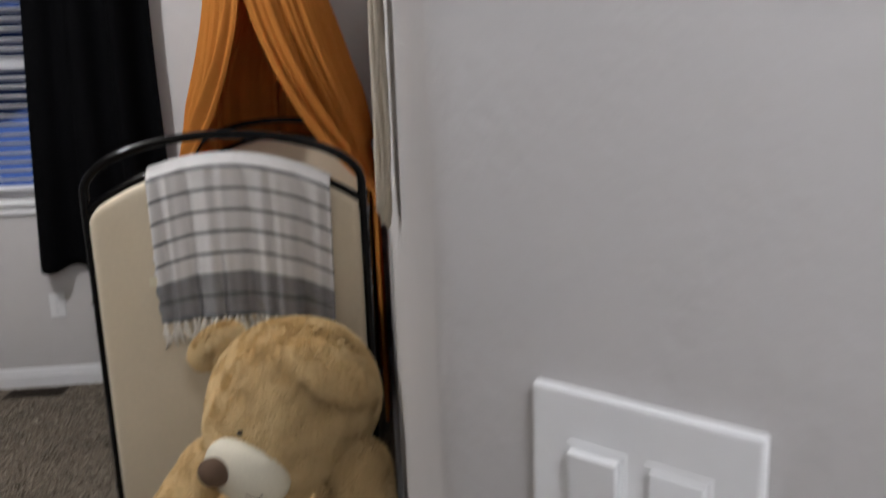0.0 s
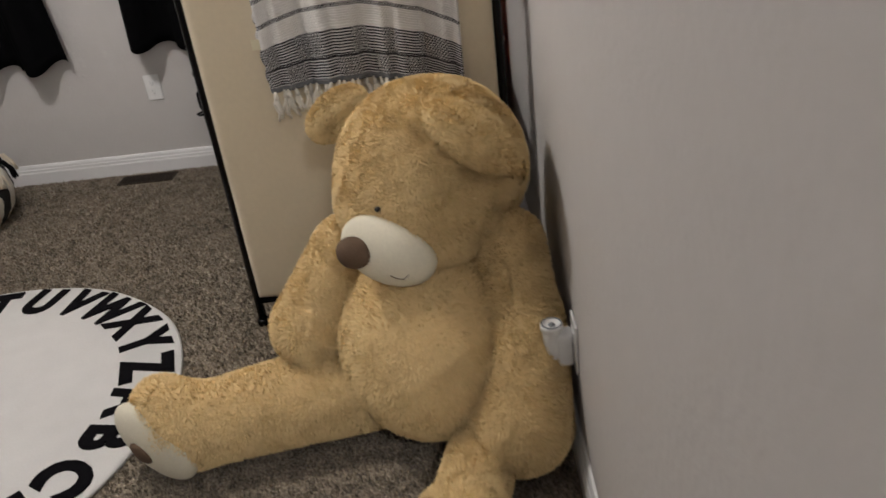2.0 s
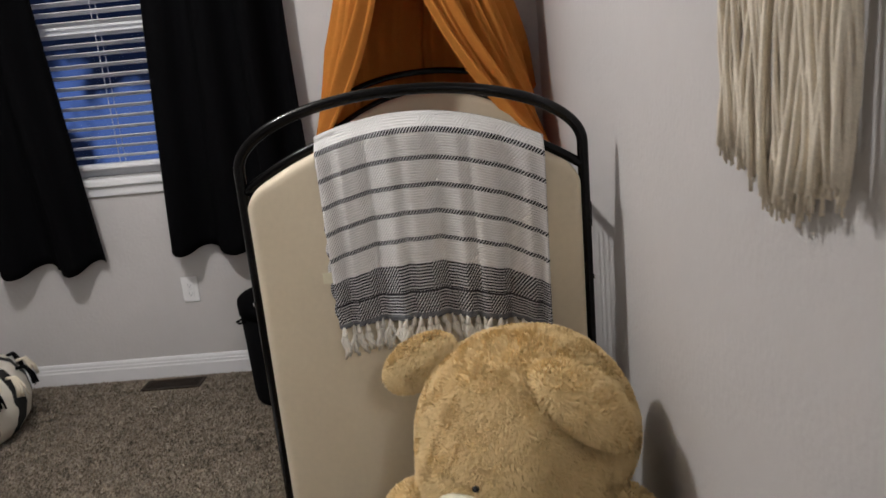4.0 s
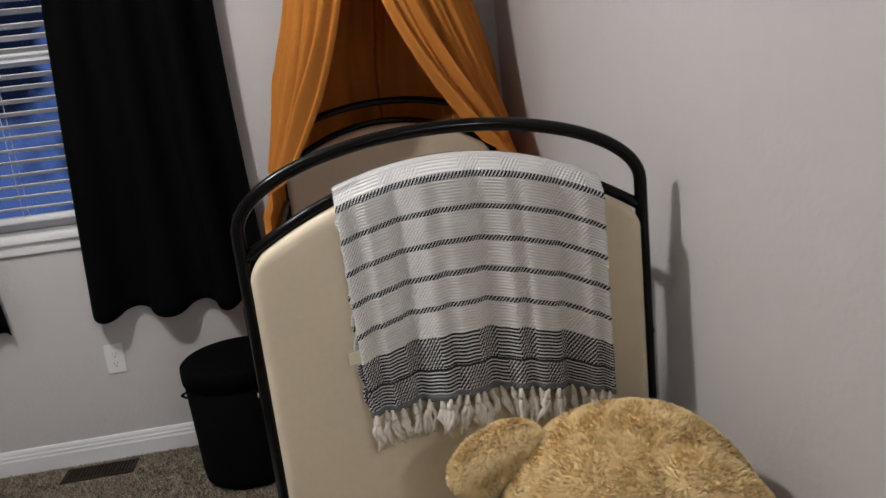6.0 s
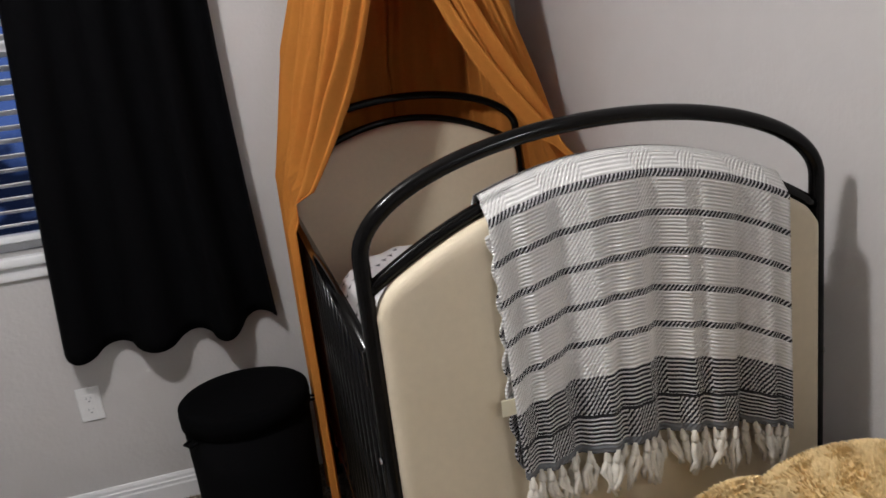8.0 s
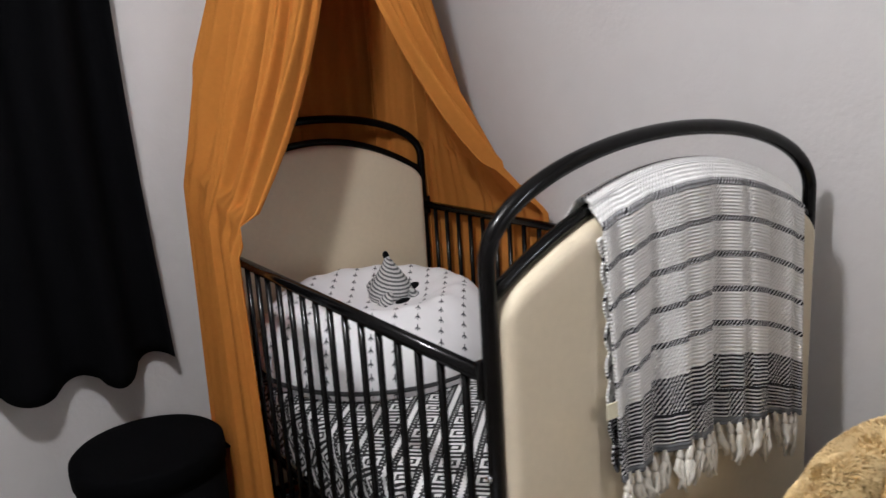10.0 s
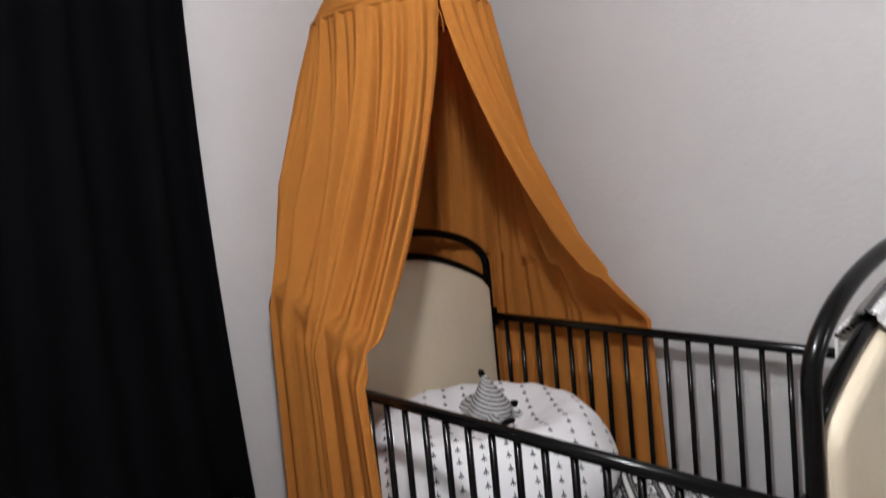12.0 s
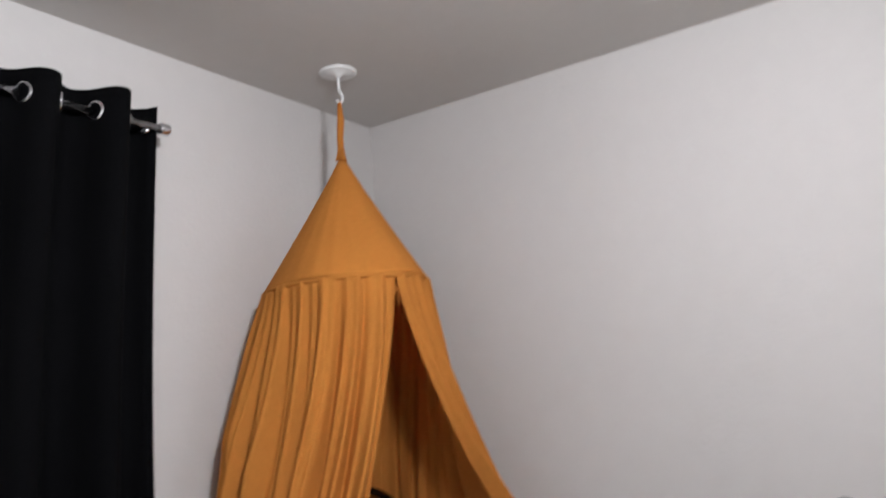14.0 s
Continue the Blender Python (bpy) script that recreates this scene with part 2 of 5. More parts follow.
def pillow_material():
    """White cotton with rows of small dark arrow marks."""
    m = bpy.data.materials.new("white_cotton_with_arrow_marks")
    m.use_nodes = True
    n, l = m.node_tree.nodes, m.node_tree.links
    b = n["Principled BSDF"]
    b.inputs["Roughness"].default_value = 0.9
    tc = n.new("ShaderNodeTexCoord")
    sep = n.new("ShaderNodeSeparateXYZ")
    l.new(tc.outputs["Object"], sep.inputs[0])
    # upright strokes with two slanting arms, strung in rows along the cushion
    turn = lambda p, q: math_node(n, l, "MULTIPLY_ADD", sep.outputs[0], p, math_node(n, l, "MULTIPLY", sep.outputs[1], q))
    u, v = turn(0.80, -0.60), math_node(n, l, "MULTIPLY_ADD", sep.outputs[2], 1.2, turn(0.60, 0.80))
    fu = math_node(n, l, "ABSOLUTE", math_node(n, l, "SUBTRACT", math_node(n, l, "FRACT", math_node(n, l, "DIVIDE", u, 0.056)), 0.5))
    fv = math_node(n, l, "SUBTRACT", math_node(n, l, "FRACT", math_node(n, l, "DIVIDE", v, 0.048)), 0.5)
    stem = math_node(n, l, "MULTIPLY", math_node(n, l, "LESS_THAN", fu, 0.022), math_node(n, l, "LESS_THAN", math_node(n, l, "ABSOLUTE", fv), 0.30))
    arm = math_node(n, l, "ABSOLUTE", math_node(n, l, "MULTIPLY_ADD", fu, 1.9, math_node(n, l, "SUBTRACT", fv, 0.05)))
    arm = math_node(n, l, "MULTIPLY", math_node(n, l, "LESS_THAN", arm, 0.08), math_node(n, l, "LESS_THAN", fu, 0.11))
    mark = math_node(n, l, "MAXIMUM", stem, arm)
    l.new(mix_color(n, l, mark, (0.80, 0.79, 0.80), (0.05, 0.05, 0.06)), b.inputs["Base Color"])
    bn, tn = n.new("ShaderNodeBump"), n.new("ShaderNodeTexNoise")
    tn.inputs["Scale"].default_value = 12
    bn.inputs["Strength"].default_value, bn.inputs["Distance"].default_value = 0.4, 0.01
    l.new(tc.outputs["Object"], tn.inputs["Vector"])
    l.new(tn.outputs["Fac"], bn.inputs["Height"])
    l.new(bn.outputs[0], b.inputs["Normal"])
    return m


def stripe_material(name, period, duty, axis, dark=(0.012, 0.012, 0.012), light=(0.72, 0.68, 0.60)):
    m = bpy.data.materials.new(name)
    m.use_nodes = True
    n, l = m.node_tree.nodes, m.node_tree.links
    b = n["Principled BSDF"]
    b.inputs["Roughness"].default_value = 0.9
    uv = n.new("ShaderNodeUVMap")
    sep = n.new("ShaderNodeSeparateXYZ")
    tn = n.new("ShaderNodeTexNoise")
    tn.inputs["Scale"].default_value = 9
    l.new(uv.outputs[0], sep.inputs[0])
    l.new(uv.outputs[0], tn.inputs["Vector"])
    w = math_node(n, l, "MULTIPLY_ADD", tn.outputs["Fac"], period * 0.25, sep.outputs[axis])
    f = math_node(n, l, "LESS_THAN", math_node(n, l, "FRACT", math_node(n, l, "DIVIDE", w, period)), duty)
    l.new(mix_color(n, l, f, light, dark), b.inputs["Base Color"])
    return m


CARPET, BLANKET, SHEET, PILLOW = carpet_material(), blanket_material(), sheet_material(), pillow_material()
ZEBRA = stripe_material("zebra_striped_plush", 0.0095, 0.48, 1, (0.11, 0.11, 0.113), (0.52, 0.51, 0.50))
POUF_CLOTH = stripe_material("black_and_cream_striped_canvas", 0.16, 0.42, 0)


def glass_material():
    m = bpy.data.materials.new("window_glass")
    m.use_nodes = True
    b = m.node_tree.nodes["Principled BSDF"]
    b.inputs["Transmission Weight"].default_value, b.inputs["Roughness"].default_value, b.inputs["IOR"].default_value = 1.0, 0.0, 1.1
    return m


def dusk_material():
    m = bpy.data.materials.new("dusk_distance")
    m.use_nodes = True
    n, l = m.node_tree.nodes, m.node_tree.links
    for x in list(n):
        n.remove(x)
    out, e, tc, tn, r = (n.new(k) for k in ("ShaderNodeOutputMaterial", "ShaderNodeEmission", "ShaderNodeTexCoord", "ShaderNodeTexNoise", "ShaderNodeValToRGB"))
    tn.inputs["Scale"].default_value, tn.inputs["Detail"].default_value = 0.45, 4
    r.color_ramp.elements[0].color, r.color_ramp.elements[0].position = (0.006, 0.010, 0.028, 1), 0.44
    r.color_ramp.elements[1].color, r.color_ramp.elements[1].position = (0.075, 0.13, 0.36, 1), 0.52
    l.new(tc.outputs["Object"], tn.inputs["Vector"])
    l.new(tn.outputs["Fac"], r.inputs[0])
    l.new(r.outputs[0], e.inputs[0])
    l.new(e.outputs[0], out.inputs[0])
    e.inputs[1].default_value = 1.0
    return m


# ---------------------------------------------------------------- mesh tools
def to_mesh(name, bm, mats, smooth=True):
    me = bpy.data.meshes.new(name)
    bm.to_mesh(me)
    bm.free()
    for m in mats if isinstance(mats, (list, tuple)) else [mats]:
        me.materials.append(m)
    if smooth:
        me.polygons.foreach_set("use_smooth", [True] * len(me.polygons))
    return me


def thing(name, bm, mats, label="", category="", group="", kind="", smooth=True):
    return tagged(new(name, to_mesh(name, bm, mats, smooth)), label, category, group, kind)


def holder(name, at, label, category, group="", kind=""):
    ob = new(name)
    ob.location = at
    ob.empty_display_size = 0.05
    return tagged(ob, label, category, group, kind)


def part(name, bm, mats, parent, label="", smooth=True):
    """A mesh given in world coordinates, put under its thing."""
    ob = new(name, to_mesh(name, bm, mats, smooth))
    return under(ob, parent, label)


def world_of(ob):
    m = ob.matrix_basis.copy()
    while ob.parent:
        m = ob.parent.matrix_basis @ ob.matrix_parent_inverse @ m
        ob = ob.parent
    return m


def under(ob, parent, label=""):
    ob.parent = parent
    ob.matrix_parent_inverse = world_of(parent).inverted()
    return tagged(ob, label)


def box(bm, lo, hi, bevel=0.0, seg=2):
    """An axis-aligned box with rounded edges."""
    g = bmesh.ops.create_cube(bm, size=1.0)
    c = [(a + b) / 2 for a, b in zip(lo, hi)]
    s = [b - a for a, b in zip(lo, hi)]
    for v in g["verts"]:
        v.co = Vector((c[0] + v.co.x * s[0], c[1] + v.co.y * s[1], c[2] + v.co.z * s[2]))
    if bevel:
        edges = list({e for v in g["verts"] for e in v.link_edges})
        bmesh.ops.bevel(bm, geom=edges, offset=bevel, segments=seg, affect="EDGES", profile=0.5)
    return bm


def boxes(*items, bevel=0.0):
    bm = bmesh.new()
    for lo, hi in items:
        box(bm, lo, hi, bevel)
    return bm


def tube(bm, pts, radius, sides=12, closed=False, taper=None):
    """A round bar along points, with end caps."""
    pts = [Vector(p) for p in pts]
    rings, ref = [], None
    for i, p in enumerate(pts):
        a, b = pts[max(i - 1, 0)], pts[min(i + 1, len(pts) - 1)]
        if closed:
            a, b = pts[i - 1], pts[(i + 1) % len(pts)]
        d = (b - a).normalized()
        if ref is None:
            ref = d.orthogonal().normalized()
        ref = (ref - d * ref.dot(d)).normalized()
        side = d.cross(ref)
        r = radius if taper is None else radius * taper[i]
        rings.append([bm.verts.new(p + (ref * math.cos(k) + side * math.sin(k)) * r) for k in (2 * math.pi * j / sides for j in range(sides))])
    pairs = list(zip(rings, rings[1:])) + ([(rings[-1], rings[0])] if closed else [])
    for r0, r1 in pairs:
        for j in range(sides):
            bm.faces.new((r0[j], r0[(j + 1) % sides], r1[(j + 1) % sides], r1[j]))
    if not closed:
        bm.faces.new(rings[0][::-1]), bm.faces.new(rings[-1])
    return bm


def lathe(bm, profile, at, steps=48):
    """A body turned round the z axis at a place; profile: (radius, height)."""
    rings = []
    for r, z in profile:
        if r < 1e-6:
            rings.append([bm.verts.new((at[0], at[1], at[2] + z))])
        else:
            rings.append([bm.verts.new((at[0] + r * math.cos(a), at[1] + r * math.sin(a), at[2] + z)) for a in (2 * math.pi * k / steps for k in range(steps))])
    for a, b in zip(rings, rings[1:]):
        for k in range(steps):
            j = (k + 1) % steps
            if len(a) == 1:
                bm.faces.new((a[0], b[j], b[k])) if len(b) > 1 else None
            elif len(b) == 1:
                bm.faces.new((a[k], a[j], b[0]))
            else:
                bm.faces.new((a[k], a[j], b[j], b[k]))
    bmesh.ops.recalc_face_normals(bm, faces=bm.faces[:])
    return bm


def sheet_grid(bm, f, nu, nv, uv=None):
    """A surface f(u, v) -> place for u, v in 0..1; uv(u, v) -> cloth metres."""
    rows = [[bm.verts.new(f(i / nu, j / nv)) for i in range(nu + 1)] for j in range(nv + 1)]
    layer = bm.loops.layers.uv.verify() if uv else None
    for j in range(nv):
        for i in range(nu):
            face = bm.faces.new((rows[j][i], rows[j][i + 1], rows[j + 1][i + 1], rows[j + 1][i]))
            if uv:
                for loop, (a, b) in zip(face.loops, ((i, j), (i + 1, j), (i + 1, j + 1), (i, j + 1))):
                    loop[layer].uv = uv(a / nu, b / nv)
    return bm


def thicken(ob, t, offset=0.0):
    s = ob.modifiers.new("thickness", "SOLIDIFY")
    s.thickness, s.offset = t, offset
    return ob


def blob(fn, lo, hi, step):
    """Surface of fn(x, y, z) = 0 over a box, as vertices and quads (surface nets)."""
    ax = [np.arange(a, b + step, step) for a, b in zip(lo, hi)]
    X, Y, Z = np.meshgrid(*ax, indexing="ij")
    F = fn(X, Y, Z)
    n0, n1, n2 = (k - 1 for k in F.shape)
    pos, cnt = np.zeros((n0, n1, n2, 3)), np.zeros((n0, n1, n2))
    cut = lambda o: F[o[0]:o[0] + n0, o[1]:o[1] + n1, o[2]:o[2] + n2]
    corners = [(i, j, k) for i in (0, 1) for j in (0, 1) for k in (0, 1)]
    for a in corners:
        for d in range(3):
            if a[d]:
                continue
            b = tuple(c + (i == d) for i, c in enumerate(a))
            fa, fb = cut(a), cut(b)
            cross = (fa < 0) != (fb < 0)
            t = np.where(cross, fa / np.where(cross, fa - fb, 1), 0)
            p = np.stack([a[i] + (t if i == d else 0 * t) for i in range(3)], -1)
            pos += np.where(cross[..., None], p, 0)
            cnt += cross
    live = cnt > 0
    idx = -np.ones(live.shape, int)
    idx[live] = np.arange(live.sum())
    base = np.stack(np.nonzero(live), -1)
    verts = np.array(lo) + (base + pos[live] / cnt[live][:, None]) * step
    faces = []
    inside = F < 0
    for d in range(3):
        e1, e2 = [(1, 2), (2, 0), (0, 1)][d]
        sl0, sl1 = [slice(1, -1)] * 3, [slice(1, -1)] * 3
        sl0[d], sl1[d] = slice(0, -1), slice(1, None)
        a, b = inside[tuple(sl0)], inside[tuple(sl1)]
        at = np.stack(np.nonzero(a != b), -1)
        flip = a[a != b]
        off = np.ones(3, int)
        off[d] = 0
        at = at + off
        quad = []
        for s1, s2 in ((1, 1), (0, 1), (0, 0), (1, 0)):
            c = at.copy()
            c[:, e1] -= s1
            c[:, e2] -= s2
            quad.append(idx[c[:, 0], c[:, 1], c[:, 2]])
        q = np.stack(quad, -1)
        q[~flip] = q[~flip][:, ::-1]
        faces.append(q)
    return verts, np.concatenate(faces)


def ellipsoid(c, r, rot=(0, 0, 0)):
    R = np.array(Euler([radians(a) for a in rot]).to_matrix())
    r = np.array(r)

    def f(X, Y, Z):
        d = np.stack([X - c[0], Y - c[1], Z - c[2]], -1) @ R
        k = np.linalg.norm(d / r, axis=-1)
        k2 = np.linalg.norm(d / r ** 2, axis=-1)
        return k * (k - 1) / np.maximum(k2, 1e-6)
    return f


def capsule(a, b, ra, rb):
    a, b = np.array(a), np.array(b)

    def f(X, Y, Z):
        p = np.stack([X, Y, Z], -1) - a
        h = np.clip((p @ (b - a)) / ((b - a) @ (b - a)), 0, 1)
        return np.linalg.norm(p - h[..., None] * (b - a), axis=-1) - (ra + (rb - ra) * h)
    return f


def soft_min(a, b, k):
    h = np.clip(0.5 + 0.5 * (b - a) / k, 0, 1)
    return b * (1 - h) + a * h - k * h * (1 - h)


# ---------------------------------------------------------------- the room
H = 2.505
CORNER_Y = -3.215

floor = thing("floor", boxes(((-3.4, -4.7, -0.1), (1.0, 0.0, 0.0))), CARPET, "taupe speckled cut-pile carpet", "floor", kind="structure", smooth=False)
ceiling = thing("ceiling", boxes(((-3.55, -4.85, H), (1.15, 0.15, H + 0.1))), CEILING, "plain painted ceiling", "ceiling", kind="structure", smooth=False)

WX0, WX1, WZ0, WZ1 = -2.42, -1.27, 0.925, 2.16
thing("wall_back", boxes(((-3.4, 0, -0.1), (WX0, 0.14, H)), ((WX1, 0, -0.1), (0.0, 0.14, H)), ((WX0, 0, -0.1), (WX1, 0.14, WZ0)), ((WX0, 0, WZ1), (WX1, 0.14, H))),
      WALL, "warm grey painted wall with a window", "wall", kind="structure", smooth=False)


def right_wall():
    """The long side wall, which turns 45 degrees over a rounded corner beside the entrance."""
    bm = bmesh.new()
    r, cut = 0.045, 0.045 * math.tan(radians(22.5))
    plan = [(0.0, 0.14), (0.0, CORNER_Y + cut)]
    cx, cy = r, CORNER_Y + cut
    plan += [(cx - r * math.cos(a), cy - r * math.sin(a)) for a in (radians(45) * k / 8 for k in range(1, 9))]
    plan += [(0.95, CORNER_Y - 0.95), (1.09, CORNER_Y - 0.95), (1.09, 0.14)]
    low = [bm.verts.new((x, y, -0.1)) for x, y in plan]
    high = [bm.verts.new((x, y, H)) for x, y in plan]
    k = len(plan)
    for i in range(k):
        f = bm.faces.new((low[i], high[i], high[(i + 1) % k], low[(i + 1) % k]))
        f.smooth = 1 <= i <= 9
    bm.faces.new(high), bm.faces.new(low[::-1])
    bmesh.ops.recalc_face_normals(bm, faces=bm.faces[:])
    ob = thing("wall_right", bm, WALL, "warm grey painted wall with a rounded corner", "wall", kind="structure", smooth=False)
    ob.data.polygons.foreach_set("use_smooth", [1 <= i <= 9 for i in range(len(ob.data.polygons))])
    return ob


right_wall()
thing("wall_left", boxes(((-3.54, -4.84, -0.1), (-3.4, 0.14, H))), WALL, "warm grey painted wall", "wall", kind="structure", smooth=False)
thing("wall_rear", boxes(((-3.4, -4.84, -0.1), (1.09, -4.7, H))), WALL, "warm grey painted wall", "wall", kind="structure", smooth=False)
thing("wall_entrance", boxes(((0.95, -4.7, -0.1), (1.09, CORNER_Y - 0.95, H))), WALL, "warm grey painted wall", "wall", kind="structure", smooth=False)


def baseboard(name, a, b, out):
    """A moulded skirting from a to b on the floor, standing out towards out."""
    prof = [(0.0, 0.0), (0.016, 0.0), (0.016, 0.058), (0.013, 0.064), (0.013, 0.074), (0.010, 0.078), (0.009, 0.088), (0.005, 0.096), (0.0, 0.098)]
    bm = bmesh.new()
    a, b, out = Vector(a), Vector(b), Vector(out)
    ra = [bm.verts.new(a + out * d + Vector((0, 0, z))) for d, z in prof]
    rb = [bm.verts.new(b + out * d + Vector((0, 0, z))) for d, z in prof]
    for i in range(len(prof) - 1):
        bm.faces.new((ra[i], rb[i], rb[i + 1], ra[i + 1]))
    bm.faces.new(ra), bm.faces.new(rb[::-1])
    bmesh.ops.recalc_face_normals(bm, faces=bm.faces[:])
    return thing(name, bm, TRIM, "white moulded baseboard", "baseboard", kind="structure", smooth=False)


baseboard("baseboard", (-3.4, 0, 0), (-0.016, 0, 0), (0, -1, 0))
baseboard("baseboard", (0, 0, 0), (0, CORNER_Y + 0.02, 0), (-1, 0, 0))
baseboard("baseboard", (0.03, CORNER_Y - 0.03, 0), (0.94, CORNER_Y - 0.94, 0), (-0.707, -0.707, 0))
baseboard("baseboard", (-3.4, -0.016, 0), (-3.4, -4.7, 0), (1, 0, 0))


# ---------------------------------------------------------------- the window with its blind
def window():
    w = holder("window_1", (-1.845, 0.0, WZ0), "white framed window with a white blind, dusk outside", "window", kind="structure")
    part("window_sill", box(boxes(((WX0 - 0.05, -0.035, WZ0 - 0.032), (WX1 + 0.05, 0.10, WZ0 - 0.001)), bevel=0.006), (WX0 - 0.03, -0.016, WZ0 - 0.075), (WX1 + 0.03, -0.001, WZ0 - 0.033), 0.004), TRIM, w, "white window sill and apron")
    y0, y1 = 0.09, 0.13
    part("window_frame", boxes(((WX0, y0, WZ0), (WX0 + 0.045, y1, WZ1)), ((WX1 - 0.045, y0, WZ0), (WX1, y1, WZ1)), ((WX0 + 0.045, y0, WZ0), (WX1 - 0.045, y1, WZ0 + 0.05)),
                               ((WX0 + 0.045, y0, WZ1 - 0.045), (WX1 - 0.045, y1, WZ1)), ((WX0 + 0.045, y0 + 0.005, 1.52), (WX1 - 0.045, y1 - 0.005, 1.56)), bevel=0.003), TRIM, w, "white vinyl window frame", smooth=False)
    for z0, z1 in ((WZ0 + 0.05, 1.52), (1.56, WZ1 - 0.045)):
        p = part("pane", boxes(((WX0 + 0.045, 0.108, z0), (WX1 - 0.045, 0.112, z1))), glass_material(), w, "clear glass pane", smooth=False)
        p.visible_shadow = False
    return w


window()


def blind():
    b = holder("window_blind", (-1.845, 0.045, WZ1), "white horizontal slat blind, let down and open", "blind")
    x0, x1 = WX0 + 0.012, WX1 - 0.012
    part("headrail", boxes(((x0, 0.02, WZ1 - 0.045), (x1, 0.07, WZ1 - 0.002)), bevel=0.003), BLIND, b)
    part("bottom_rail", boxes(((x0, 0.025, WZ0 + 0.035), (x1, 0.068, WZ0 + 0.058)), bevel=0.004), BLIND, b)
    bm = bmesh.new()
    prof = [(-0.024, -0.0015), (-0.012, 0.0012), (0, 0.002), (0.012, 0.0012), (0.024, -0.0015)]
    c, s = math.cos(radians(-16)), math.sin(radians(-16))
    rows = []
    for dz in (0.0013, -0.0013):
        for x in (x0, x1):
            rows.append([bm.verts.new((x, y * c - (z + dz) * s, y * s + (z + dz) * c)) for y, z in prof])
    for i in range(4):
        bm.faces.new((rows[0][i], rows[1][i], rows[1][i + 1], rows[0][i + 1]))
        bm.faces.new((rows[2][i], rows[2][i + 1], rows[3][i + 1], rows[3][i]))
    bm.faces.new((rows[0][0], rows[2][0], rows[3][0], rows[1][0]))
    bm.faces.new((rows[0][4], rows[1][4], rows[3][4], rows[2][4]))
    for a, e in ((0, 2), (1, 3)):
        bm.faces.new(rows[a] + rows[e][::-1])
    bmesh.ops.recalc_face_normals(bm, faces=bm.faces[:])
    me = to_mesh("slat", bm, BLIND, smooth=False)
    z = WZ0 + 0.085
    while z < WZ1 - 0.06:
        ob = new("slat", me)
        ob.matrix_basis = pose(0, 0.046, z, 0, random.uniform(-0.15, 0.15), 0)
        under(ob, b)
        z += 0.0425
    for x in (-2.25, -1.80, -1.45):
        bm = bmesh.new()
        for y in (0.0195, 0.0725):
            tube(bm, [(x, y, WZ0 + 0.05), (x, y, WZ1 - 0.03)], 0.0012, 6)
        part("ladder_cord", bm, BLIND, b)
    return b


blind()
bm = bmesh.new()
sheet_grid(bm, lambda u, v: (-14 + 24 * u, 12.0, -3 + 12 * v), 2, 2)
thing("backdrop", bm, dusk_material(), "blue dusk distance outside the window", "backdrop", kind="structure", smooth=False)


# ---------------------------------------------------------------- curtains
ROD_Y, ROD_Z = -0.092, 2.245


def curtain_rod():
    r = holder("curtain_rod", (-1.80, ROD_Y, ROD_Z), "chrome curtain rod above the window", "curtain rod")
    bm = bmesh.new()
    tube(bm, [(-2.62, ROD_Y, ROD_Z), (-0.982, ROD_Y, ROD_Z)], 0.0095, 14)
    part("rod", bm, CHROME, r)
    for x, d in ((-0.982, 1), (-2.62, -1)):
        bm = bmesh.new()
        tube(bm, [(x + d * k, ROD_Y, ROD_Z) for k in (0, 0.004, 0.008, 0.028, 0.032)], 0.016, 16, taper=[0.7, 1, 1.05, 1.05, 0.8])
        part("finial", bm, CHROME, r, "chrome cap finial")
    for x in (-1.012, -2.59):
        bm = bmesh.new()
        tube(bm, [(x, ROD_Y, ROD_Z - 0.012), (x, -0.03, ROD_Z - 0.012), (x, -0.001, ROD_Z - 0.012)], 0.006, 10)
        box(bm, (x - 0.012, -0.006, ROD_Z - 0.05), (x + 0.012, -0.001, ROD_Z + 0.03), 0.002)
        part("bracket", bm, CHROME, r)
    return r


curtain_rod()


